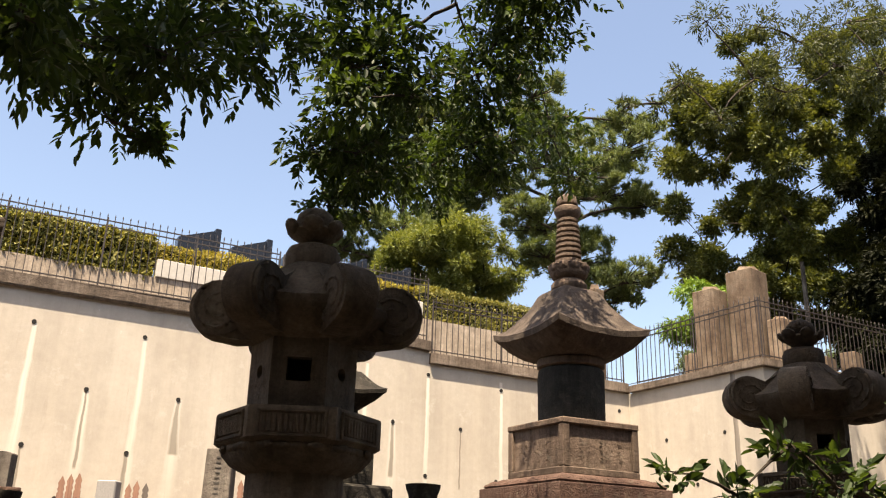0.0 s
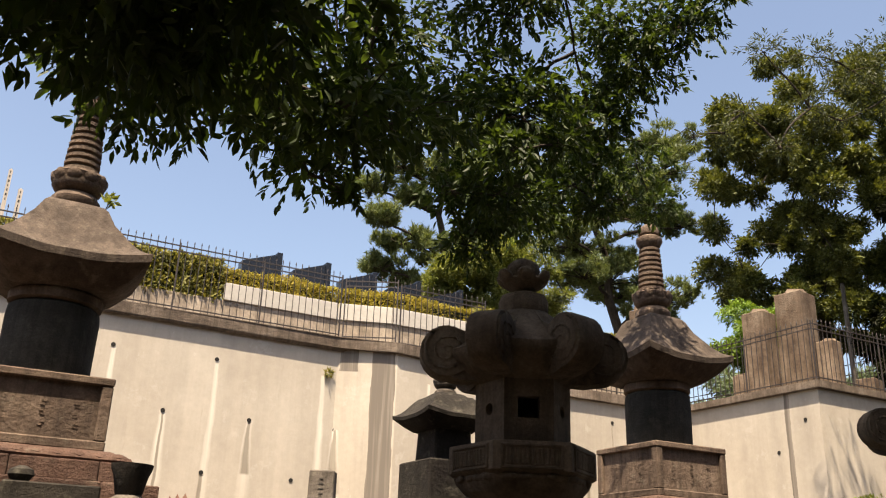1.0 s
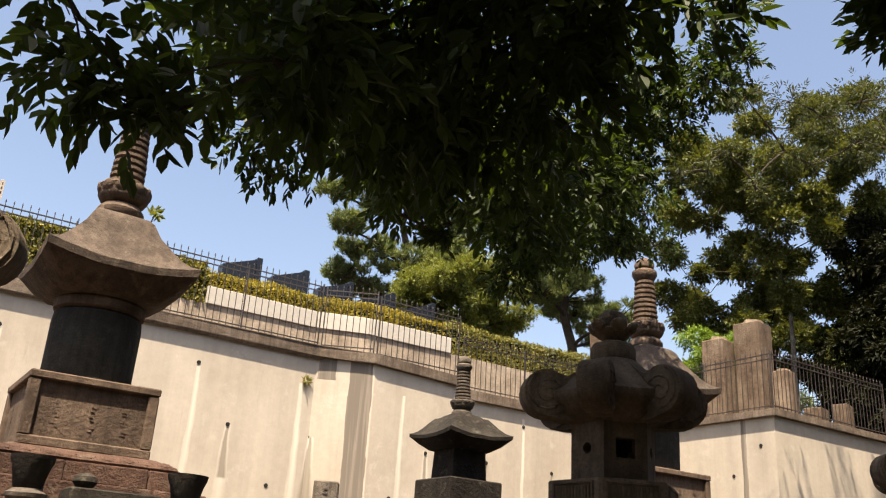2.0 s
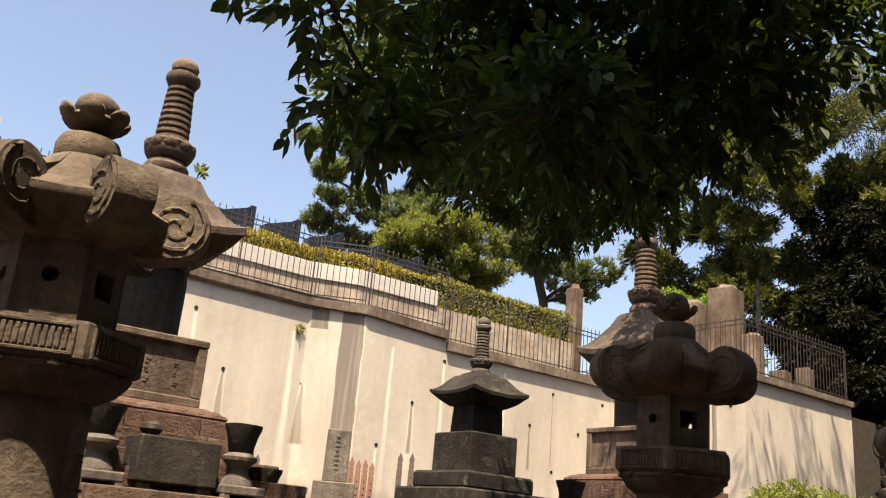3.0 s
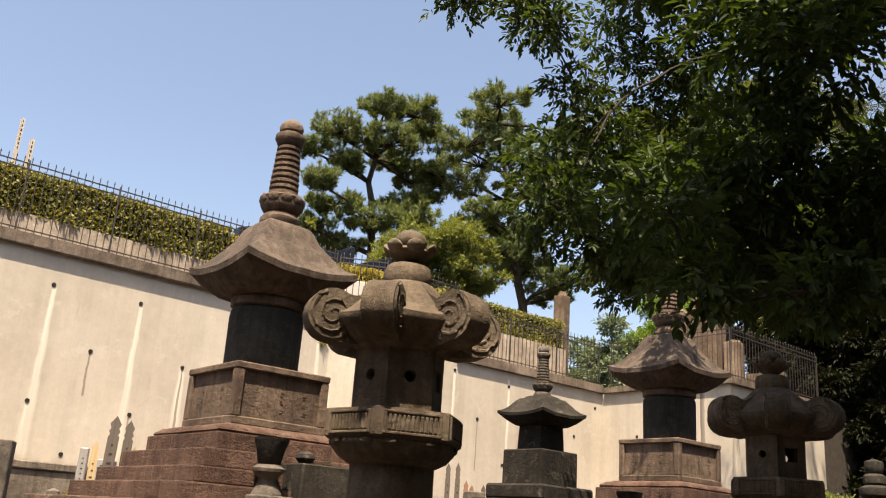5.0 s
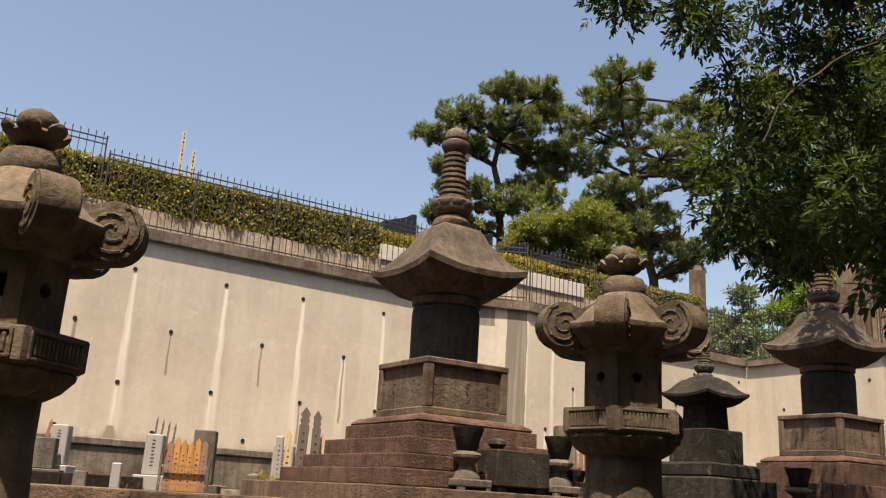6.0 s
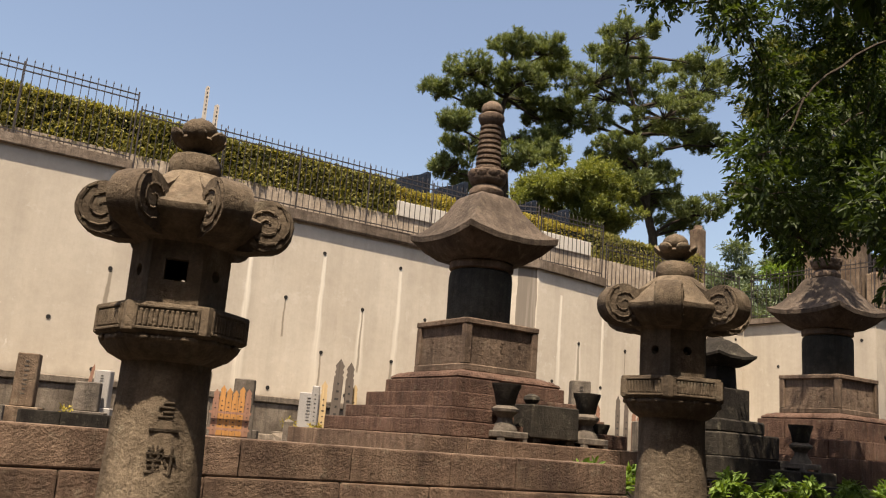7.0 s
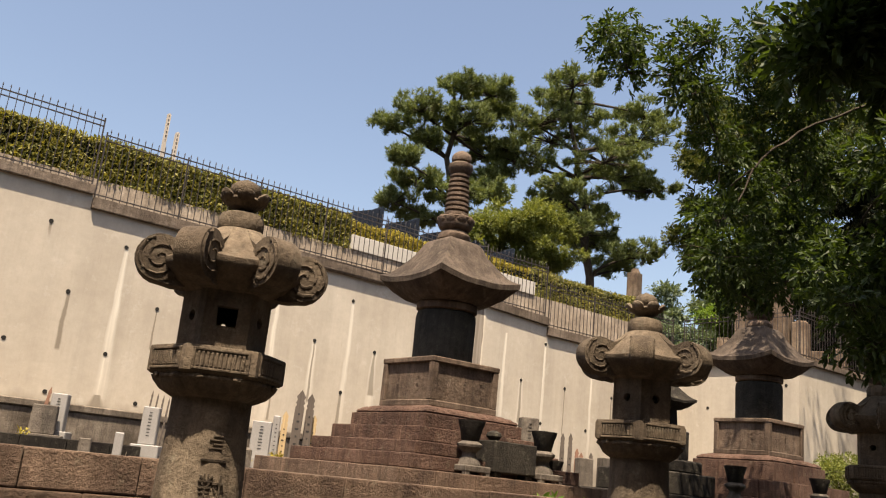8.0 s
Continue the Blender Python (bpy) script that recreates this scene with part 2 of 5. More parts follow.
    strip = n.math("MAXIMUM", strip, n.math("MULTIPLY", n.math("MULTIPLY", n.math("GREATER_THAN", xw, 6.55), n.math("LESS_THAN", xw, 6.9)), n.math("GREATER_THAN", z, 6.0)))
    yw = n.math("ADD", y, wob)
    corner = n.math("MULTIPLY", n.math("GREATER_THAN", yw, 14.0), n.math("LESS_THAN", yw, 14.14))
    strip = n.math("MAXIMUM", strip, n.math("MULTIPLY", corner, n.math("GREATER_THAN", x, 15.0)))
    strip = n.math("MULTIPLY", strip, n.ramp(n.noise(n.coords((9, 9, 0.25), True), 1.0, 3), (0.2, g1(0.45)), (0.5, g1(1.0))))
    c = n.mix(strip, c, (0.165, 0.142, 0.118))
    # grime along the foot
    foot = n.add("ShaderNodeMapRange", Value=n.math("ADD", z, n.math("MULTIPLY", n.noise(n.coords((1, 1, 0.4), True), 2.2, 4), 0.7)))
    foot.inputs["From Min"].default_value, foot.inputs["From Max"].default_value = 2.75, 3.0
    foot.inputs["To Min"].default_value, foot.inputs["To Max"].default_value = 0.6, 0.0
    c = n.mix(foot.outputs[0], c, (0.24, 0.205, 0.16))
    n.bump(n.math("ADD", n.noise(v, 40, 4), n.math("MULTIPLY", n.noise(v, 6, 5), 0.6)), 0.2, 0.01)
    return n.finish(c, 0.9, 0, 0.2)


M_WALL = wall_material()

# ---- mesh helpers ----


def to_mesh(bm, material, smooth=False):
    me = bpy.data.meshes.new("mesh")
    bmesh.ops.recalc_face_normals(bm, faces=bm.faces)
    bm.to_mesh(me)
    bm.free()
    me.materials.append(material)
    if smooth:
        me.polygons.foreach_set("use_smooth", [True] * len(me.polygons))
        me.set_sharp_from_angle(angle=radians(38))
    return me


def part(name, bm, material, parent=None, label="", smooth=False):
    me = bm if isinstance(bm, bpy.types.Mesh) else to_mesh(bm, material, smooth)
    ob = new(name, me)
    if parent is not None:
        ob.parent = parent
    return tagged(ob, label)


def thing(name, at, label, category, group="", kind="", turn=0.0):
    ob = new(name)
    ob.empty_display_size = 0.2
    ob.matrix_basis = pose(*at, 0, 0, turn)
    return tagged(ob, label, category, group, kind)


def box(bm, c, h, bevel=0.0, turn=0.0, taper=1.0, segs=1):
    """A box from its centre and half sizes; taper scales its top."""
    made = bmesh.ops.create_cube(bm, size=2.0)["verts"]
    for v in made:
        k = taper if v.co.z > 0 else 1.0
        v.co = Vector((v.co.x * h[0] * k, v.co.y * h[1] * k, v.co.z * h[2]))
    if bevel:
        edges = list({e for v in made for e in v.link_edges})
        made = bmesh.ops.bevel(bm, geom=edges, offset=bevel, segments=segs, profile=0.6, affect="EDGES")["verts"]
    bmesh.ops.transform(bm, matrix=pose(*c, 0, 0, turn), verts=list(made))
    return bm


def poly_ring(r, z, sides, count, rot=0.0, lift=0.0, round_off=0.0):
    """Points of a regular polygon (circumradius r) at height z, with corners raised by lift."""
    pts = []
    step = 2 * math.pi / sides
    for i in range(count):
        th = 2 * math.pi * i / count
        a = ((th - radians(rot) + 50 * step) % step) - step / 2
        # corners at a = +-step/2
        rr = r * math.cos(step / 2) / math.cos(a)
        rr = rr * (1 - round_off) + r * 0.93 * round_off
        pts.append(Vector((rr * math.cos(th), rr * math.sin(th), z + lift * (abs(a) / (step / 2)) ** 3)))
    return pts


def loft(bm, rings, cap=True):
    rows = [[bm.verts.new(p) for p in ring] for ring in rings]
    n = len(rows[0])
    for a, b in zip(rows, rows[1:]):
        for i in range(n):
            bm.faces.new((a[i], a[(i + 1) % n], b[(i + 1) % n], b[i]))
    if cap:
        bm.faces.new(rows[0][::-1])
        bm.faces.new(rows[-1])
    return bm


def turned(bm, profile, count=24, at=(0, 0)):
    """A turned body from (radius, height) pairs."""
    return loft(bm, [[Vector((at[0] + r * math.cos(2 * math.pi * i / count), at[1] + r * math.sin(2 * math.pi * i / count), z)) for i in range(count)] for r, z in profile])


def rough_up(bm, amount, scale=6.0, seed=0.0):
    for v in bm.verts:
        q = v.co * scale + Vector((seed, seed * 1.7, 0))
        v.co += Vector(noise.noise_vector(q)) * amount
    return bm


def tube(bm, pts, radii, sides=7):
    """A tapered tube along points."""
    rings = []
    for i, p in enumerate(pts):
        d = (Vector(pts[min(i + 1, len(pts) - 1)]) - Vector(pts[max(i - 1, 0)])).normalized()
        a = d.orthogonal().normalized()
        b = d.cross(a)
        rings.append([Vector(p) + (a * math.cos(2 * math.pi * k / sides) + b * math.sin(2 * math.pi * k / sides)) * radii[i] for k in range(sides)])
    return loft(bm, rings)


def prism(bm, pts, z0, z1):
    """An upright prism over a plan outline; z0 and z1 may be lists."""
    tops = z1 if isinstance(z1, (list, tuple)) else [z1] * len(pts)
    feet = z0 if isinstance(z0, (list, tuple)) else [z0] * len(pts)
    lo = [bm.verts.new((x, y, z)) for (x, y), z in zip(pts, feet)]
    hi = [bm.verts.new((x, y, z)) for (x, y), z in zip(pts, tops)]
    n = len(pts)
    for i in range(n):
        bm.faces.new((lo[i], lo[(i + 1) % n], hi[(i + 1) % n], hi[i]))
    bm.faces.new(lo[::-1])
    bm.faces.new(hi)
    return bm


def leaf_mesh(points, axes, normals, length, width, material, detailed=False):
    """One mesh of many single leaves: a folded blade at each point, along its axis."""
    n = len(points)
    p, a = np.asarray(points, float), np.asarray(axes, float)
    a /= np.linalg.norm(a, axis=1, keepdims=True) + 1e-9
    s = np.cross(a, np.asarray(normals, float))
    s /= np.linalg.norm(s, axis=1, keepdims=True) + 1e-9
    up = np.cross(s, a)
    L = (length * RNG.uniform(0.7, 1.25, n))[:, None]
    W = (width * RNG.uniform(0.75, 1.2, n))[:, None]
    if detailed:
        rows = [p, p + a * L * .3 + s * W * .46 + up * W * .12, p + a * L * .68 + s * W * .4 + up * W * .1 - up * L * .04,
                p + a * L - up * L * .12, p + a * L * .68 - s * W * .4 + up * W * .1 - up * L * .04, p + a * L * .3 - s * W * .46 + up * W * .12]
        k, quads = 6, [(0, 1, 2, 3), (0, 3, 4, 5)]
    else:
        rows = [p, p + a * L * .5 + s * W * .5 + up * W * .15, p + a * L, p + a * L * .5 - s * W * .5 + up * W * .15]
        k, quads = 4, [(0, 1, 2), (0, 2, 3)]
    verts = np.stack(rows, 1).reshape(-1, 3)
    base = (np.arange(n) * k)[:, None]
    faces = np.concatenate([base + np.array(q)[None] for q in quads], 0)
    me = bpy.data.meshes.new("leaves")
    me.from_pydata(verts.tolist(), [], faces.tolist())
    me.materials.append(material)
    return me


def unit(n):
    v = RNG.normal(size=(n, 3))
    return v / np.linalg.norm(v, axis=1, keepdims=True)


def clump_leaves(clumps, density, length, width, material, droop=0.35, detailed=False, shell=0.55, flat=0.75):
    """Leaves in sprays round clump centres (x, y, z, r)."""
    C = []
    for q in clumps:
        C += [q] * max(4, int(density * q[3] * q[3]))
    C = np.array(C)
    m = len(C)
    d = unit(m)
    rad = C[:, 3] * (shell + (1 - shell) * RNG.random(m) ** 0.6) * RNG.uniform(0.7, 1.12, m)
    tip = C[:, :3] + d * rad[:, None] * np.array([1, 1, flat])
    ax = d + unit(m) * 0.5 - np.array([0, 0, droop])
    ax /= np.linalg.norm(ax, axis=1, keepdims=True)
    side = np.cross(ax, unit(m))
    side /= np.linalg.norm(side, axis=1, keepdims=True) + 1e-9
    k = 8
    f = np.tile(np.arange(k) / k, m)[:, None]
    sgn = np.tile(np.where(np.arange(k) % 2, 1.0, -1.0), m)[:, None]
    A, S, Q = np.repeat(ax, k, 0), np.repeat(side, k, 0), np.repeat(tip, k, 0)
    P = Q - A * length * 2.0 * (1 - f)
    A2 = A * (0.5 + f) + S * sgn * (1.05 - 0.6 * f) + RNG.normal(size=(m * k, 3)) * 0.22
    N = np.array([0, 0, 1.0]) + RNG.normal(size=(m * k, 3)) * 0.55
    keep = RNG.random(m * k) < 0.88
    return leaf_mesh(P[keep], A2[keep], N[keep], length, width, material, detailed)

# ---- the setting ----
bm = bmesh.new()
box(bm, (0, 0, -0.1), (700, 700, 0.1))
tagged(part("ground", bm, M_EARTH), "bare brown earth path in front of the tombs", "ground", kind="structure")
bm = bmesh.new()
prism(bm, [(-16, 5.95), (-0.75, 5.95), (-0.75, 6.9), (17, 6.9), (22.5, 12.9), (22.5, 18.6), (-16, 18.6)], 0.0, 1.55)
tagged(part("grave_terrace", bm, M_EARTH), "raised earth terrace of the graveyard", "ground", kind="structure")

WALL_A, WALL_B = 18.07, 17.43   # the two stretches of the wall, before and past its bend
WALL_FRONT = [(-16, WALL_A), (6.5, WALL_A), (7.65, WALL_B), (15.85, WALL_B), (15.98, 13.2), (20.8, 13.2)]
WALL_BACK = [(20.8, 13.8), (16.6, 13.8), (16.45, 18.0), (7.85, 18.0), (6.65, 18.65), (-16, 18.65)]
bm = bmesh.new()
prism(bm, WALL_FRONT + WALL_BACK, 0.0, 6.04)
box(bm, (-9.4, 18.36, 6.415), (6.6, 0.29, 0.375))
prism(bm, [(-2.8, WALL_A), (6.5, WALL_A), (7.65, WALL_B), (9.98, WALL_B), (9.98, 18.0), (7.85, 18.0), (6.65, 18.65), (-2.8, 18.65)], 6.04, [6.5, 6.5, 6.42, 6.31, 6.31, 6.42, 6.5, 6.5])
tagged(part("retaining_wall", bm, M_WALL), "tall cream concrete retaining wall with weep holes and stains", "wall", kind="structure")


def coping(pts_front, pts_back, z0, z1, label):
    b = bmesh.new()
    prism(b, pts_front + pts_back, z0, z1)
    bmesh.ops.bevel(b, geom=list(b.edges), offset=0.018, segments=2, affect="EDGES")
    return tagged(part("coping", b, M_COPING), label, "wall coping", kind="structure")


coping([(-16, 17.97), (-2.8, 17.97)], [(-2.8, 18.65), (-16, 18.65)], 6.79, 7.0, "weathered concrete coping on the highest wall stretch")
coping([(-2.797, 17.97), (6.47, 17.97), (7.62, 17.33), (9.98, 17.33)], [(9.98, 18.0), (7.85, 18.0), (6.65, 18.65), (-2.797, 18.65)], [6.5, 6.5, 6.42, 6.31, 6.31, 6.42, 6.5, 6.5], [6.75, 6.75, 6.66, 6.55, 6.55, 6.66, 6.75, 6.75], "weathered concrete coping on the bent wall stretch")
coping([(9.984, 17.33), (15.75, 17.33)], [(16.4, 18.0), (9.984, 18.0)], 6.04, 6.29, "weathered concrete coping on the lower wall stretch")
coping([(15.746, 17.32), (15.88, 13.1), (20.8, 13.1)], [(20.8, 13.8), (16.6, 13.8), (16.4, 17.32)], 6.04, 6.22, "brown stained coping on the returning wall")

# upper ground, in two plates so that none is pierced by the wall
bm = bmesh.new()
prism(bm, [(-16, 18.65), (6.65, 18.65), (7.85, 18.0), (16.45, 18.0), (16.6, 13.8), (20.8, 13.8), (60, 13.8), (420, 60), (420, 420), (-420, 420), (-420, 18.65)], 0.0, 6.0)
tagged(part("upper_ground", bm, M_EARTH), "upper graveyard level behind the retaining wall", "ground", kind="structure")

# weep holes: solid discs set in the wall, the pipe's inner shade painted near-black
hole = bmesh.new()
loft(hole, [[Vector((0.045 * math.cos(a), y, 0.045 * math.sin(a))) for a in [2 * math.pi * i / 12 for i in range(12)]] for y in (0.012, -0.01)])
hole_me = to_mesh(hole, M_HOLE)
wall_ob = bpy.data.objects["retaining_wall"]
for z, row in HOLES_A:
    for x in row:
        ob = part("weep_hole", hole_me, M_HOLE, wall_ob)
        ob.location = (x, WALL_A, z)
for z, row in HOLES_B:
    for x in row:
        ob = part("weep_hole", hole_me, M_HOLE, wall_ob)
        ob.location = (x, WALL_B, z)
for z, y0 in ((4.75, 16.2), (4.75, 14.4), (3.66, 15.3), (5.4, 13.6)):
    ob = part("weep_hole", hole_me, M_HOLE, wall_ob)
    ob.matrix_basis = pose(15.98 - (y0 - 13.2) * 0.0307, y0, z, 0, 0, -90)

# dark concrete ledge along the foot of the wall
bm = bmesh.new()
box(bm, (-4.8, 17.5, 1.92), (11.2, 0.56, 0.4), 0.02)
box(bm, (-4.8, 17.48, 2.39), (11.2, 0.575, 0.07), 0.02)
tagged(part("wall_ledge", rough_up(bm, 0.01), M_LEDGE), "dark damp concrete ledge along the wall foot", "ledge", kind="structure")

# planter wall and white blocks behind the fence
bm = bmesh.new()
prism(bm, [(-16, 18.78), (6.7, 18.78), (7.9, 18.36), (15.2, 18.36), (15.2, 18.66), (8.0, 18.66), (6.8, 19.08), (-16, 19.08)], 5.9, 7.36)
tagged(part("planter_wall", bm, M_PLANTER), "low grey concrete planter wall behind the fence", "wall", kind="structure")


def white_block(pts, z0, z1):
    b = bmesh.new()
    prism(b, pts, z0, z1)
    bmesh.ops.bevel(b, geom=list(b.edges), offset=0.01, segments=1, affect="EDGES")
    return b


white = thing("white_curb", (0, 0, 0), "white painted concrete curb under the hedge", "curb")
part("curb_stretch", white_block([(4.0, 18.74), (6.68, 18.74), (6.68, 18.99), (4.0, 18.99)], 7.364, 7.76), M_WHITEBLK, white)
part("curb_stretch", white_block([(6.69, 18.74), (7.88, 18.32), (7.97, 18.56), (6.78, 18.98)], 7.364, 7.76), M_WHITEBLK, white)
part("curb_stretch", white_block([(7.89, 18.32), (10.25, 18.32), (10.25, 18.57), (7.98, 18.57)], 7.364, 7.76), M_WHITEBLK, white)


def hedge(name, path, z0, z1, depth, per_m, length, material, label):
    """A clipped hedge along a plan path: near-black core as painted inner shade, leaves all over its faces."""
    h = thing(name, (0, 0, 0), label, "hedge")
    b = bmesh.new()
    P, A, N = [], [], []
    for (xa, ya), (xb, yb) in zip(path, path[1:]):
        L = math.hypot(xb - xa, yb - ya)
        dx, dy = (xb - xa) / L, (yb - ya) / L
        nx, ny = dy, -dx
        mid = ((xa + xb) / 2 - nx * depth / 2, (ya + yb) / 2 - ny * depth / 2, (z0 + z1) / 2)
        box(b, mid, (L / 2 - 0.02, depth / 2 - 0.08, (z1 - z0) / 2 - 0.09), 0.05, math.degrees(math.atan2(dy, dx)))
        n = int(L * per_m)
        s = RNG.uniform(0, L, n)
        face = RNG.random(n)
        front = face < 0.62
        q = RNG.random(n)
        bulge = np.array([noise.noise((xa + dx * t, z0 + (z1 - z0) * w, 3.3)) for t, w in zip(s * 1.1, q)]) * 0.13
        dep = np.where(front, bulge - RNG.random(n) * 0.1, -q * depth)
        topw = np.array([noise.noise((xa + dx * t * 1.0, 9.1, 0.2)) for t in s * 0.9]) * 0.12
        zz = np.where(front, z0 + (z1 - z0) * q, z1 + topw - 0.03 + RNG.uniform(-0.06, 0.05, n))
        p = np.stack([xa + dx * s + nx * dep, ya + dy * s + ny * dep, zz], 1)
        nn = np.where(front[:, None], np.array([nx, ny, 0.45]), np.array([nx * 0.2, ny * 0.2, 1.0]))
        P.append(p)
        N.append(nn + RNG.normal(size=(n, 3)) * 0.45)
        A.append(RNG.normal(size=(n, 3)) + nn * 0.5 + np.array([0, 0, 0.35]))
    part("hedge_core", b, M_SHADELEAF, h, "near-black core painting the shade inside the hedge")
    lv = part("hedge_leaves", leaf_mesh(np.concatenate(P), np.concatenate(A), np.concatenate(N), length, length * 0.5, material), material, h)
    tagged(lv, kind="stuff")
    return h


hedge("hedge", [(-16, 18.82), (3.95, 18.82)], 7.3, 8.26, 0.9, 2300, 0.105, M_HEDGE, "dense clipped green hedge behind the iron fence")
hedge("hedge", [(3.98, 19.0), (6.75, 19.0), (7.95, 18.6), (10.25, 18.6)], 7.7, 8.2, 0.7, 1700, 0.075, M_HEDGEY, "low yellow-green hedge above the white curb")
hedge("hedge", [(10.28, 18.42), (15.2, 18.42)], 7.3, 8.18, 0.8, 2000, 0.08, M_HEDGE, "clipped green hedge with mixed yellow leaves")

# ---- iron fence ----


def picket_mesh(height):
    b = bmesh.new()
    box(b, (0, 0, height / 2 - 0.03), (0.0068, 0.0068, height / 2 - 0.03))
    loft(b, [poly_ring(0.016, height - 0.06, 4, 4), poly_ring(0.003, height, 4, 4)])
    return to_mesh(b, M_IRON)


def iron_fence(path, z, height, label):
    f = thing("iron_fence", (path[0][0], path[0][1], z), label, "fence", group="fence stretches on the wall")
    me = picket_mesh(height)
    ox, oy = path[0]
    for (xa, ya), (xb, yb) in zip(path, path[1:]):
        L = math.hypot(xb - xa, yb - ya)
        turn = math.degrees(math.atan2(yb - ya, xb - xa))
        mid = ((xa + xb) / 2 - ox, (ya + yb) / 2 - oy)
        for zr in (0.1, height - 0.27, height - 0.15):
            b = bmesh.new()
            box(b, (mid[0], mid[1], zr), (L / 2, 0.014, 0.011), 0, turn)
            part("rail", b, M_IRON, f)
        n = max(1, round(L / 0.152))
        for i in range(n):
            k = (i + 0.5) / n
            ob = part("picket", me, M_IRON, f)
            ob.location = (xa + (xb - xa) * k - ox, ya + (yb - ya) * k - oy, 0)
        posts = max(1, round(L / 2.0))
        for i in range(posts + 1):
            k = i / posts
            b = bmesh.new()
            box(b, (xa + (xb - xa) * k - ox, ya + (yb - ya) * k - oy, (height - 0.08) / 2), (0.015, 0.015, (height - 0.08) / 2), 0.004, turn)
            part("post", b, M_IRON, f)
    return f


iron_fence([(-9.6, 18.14), (-2.85, 18.14)], 7.0, 1.62, "dark iron picket fence on the highest coping")
iron_fence([(-2.75, 18.14), (6.5, 18.14)], 6.745, 1.58, "dark iron picket fence on the long coping")
iron_fence([(6.58, 18.1), (7.62, 17.53)], 6.7, 1.56, "dark iron picket fence across the bend of the wall")
iron_fence([(7.7, 17.5), (9.93, 17.5)], 6.6, 1.56, "dark iron picket fence past the bend of the wall")
iron_fence([(10.08, 17.5), (15.75, 17.5)], 6.29, 1.4, "dark iron picket fence on the lower coping")
iron_fence([(15.95, 17.2), (16.06, 13.25), (20.7, 13.25)], 6.22, 1.5, "dark iron picket fence round the corner of the wall")

# ---- stone lanterns ----


def curl(b, ang):
    """One rolled-up fern curl of the lantern roof, at angle ang: a roll with a spiral ridge on both cheeks and the hip that feeds it."""
    tmp = bmesh.new()
    R, cx, cz, w = 0.142, 0.415, 2.748, 0.084
    loft(tmp, [[Vector((cx + rr * math.cos(a), y, cz + rr * math.sin(a))) for a in [2 * math.pi * i / 20 for i in range(20)]]
               for rr, y in ((R * 0.8, -w), (R * 0.97, -w * 0.96), (R, -w * 0.7), (R, w * 0.7), (R * 0.97, w * 0.96), (R * 0.8, w))])
    for side in (-1, 1):
        pts, rad = [], []
        for i in range(30):
            t = i / 29
            a = 1.2 + side * 0 - t * 4.2 * math.pi
            r = R * (0.88 - 0.76 * t)
            pts.append((cx + r * math.cos(a), side * (w - 0.001), cz + r * math.sin(a)))
            rad.append(0.011 * (1 - 0.3 * t))
        tube(tmp, pts, rad, 5)
    # hip from the crown down to the roll
    prof = [(0.15, 2.97, 0.04), (0.22, 2.9, 0.055), (0.3, 2.855, 0.07), (0.38, 2.878, 0.082)]
    low = [(0.15, 2.68), (0.25, 2.6), (0.34, 2.595), (0.42, 2.612)]
    loft(tmp, [[Vector((x, -ww, z)), Vector((x, ww, z)), Vector((lx, ww, lz)), Vector((lx, -ww, lz))] for (x, z, ww), (lx, lz) in zip(prof, low)])
    bmesh.ops.transform(tmp, matrix=Matrix.Rotation(ang, 4, "Z"), verts=tmp.verts)
    me = bpy.data.meshes.new("curl")
    tmp.to_mesh(me)
    tmp.free()
    b.from_mesh(me)
    bpy.data.meshes.remove(me)


def text_mesh(body, size, depth, material):
    cu = bpy.data.curves.new("writing", "FONT")
    cu.body, cu.size, cu.extrude, cu.align_x = body, size, depth, "CENTER"
    cu.resolution_u = 3
    ob = bpy.data.objects.new("writing", cu)
    me = bpy.data.meshes.new_from_object(ob)
    bpy.data.objects.remove(ob)
    me.materials.clear()
    me.materials.append(material)
    return me


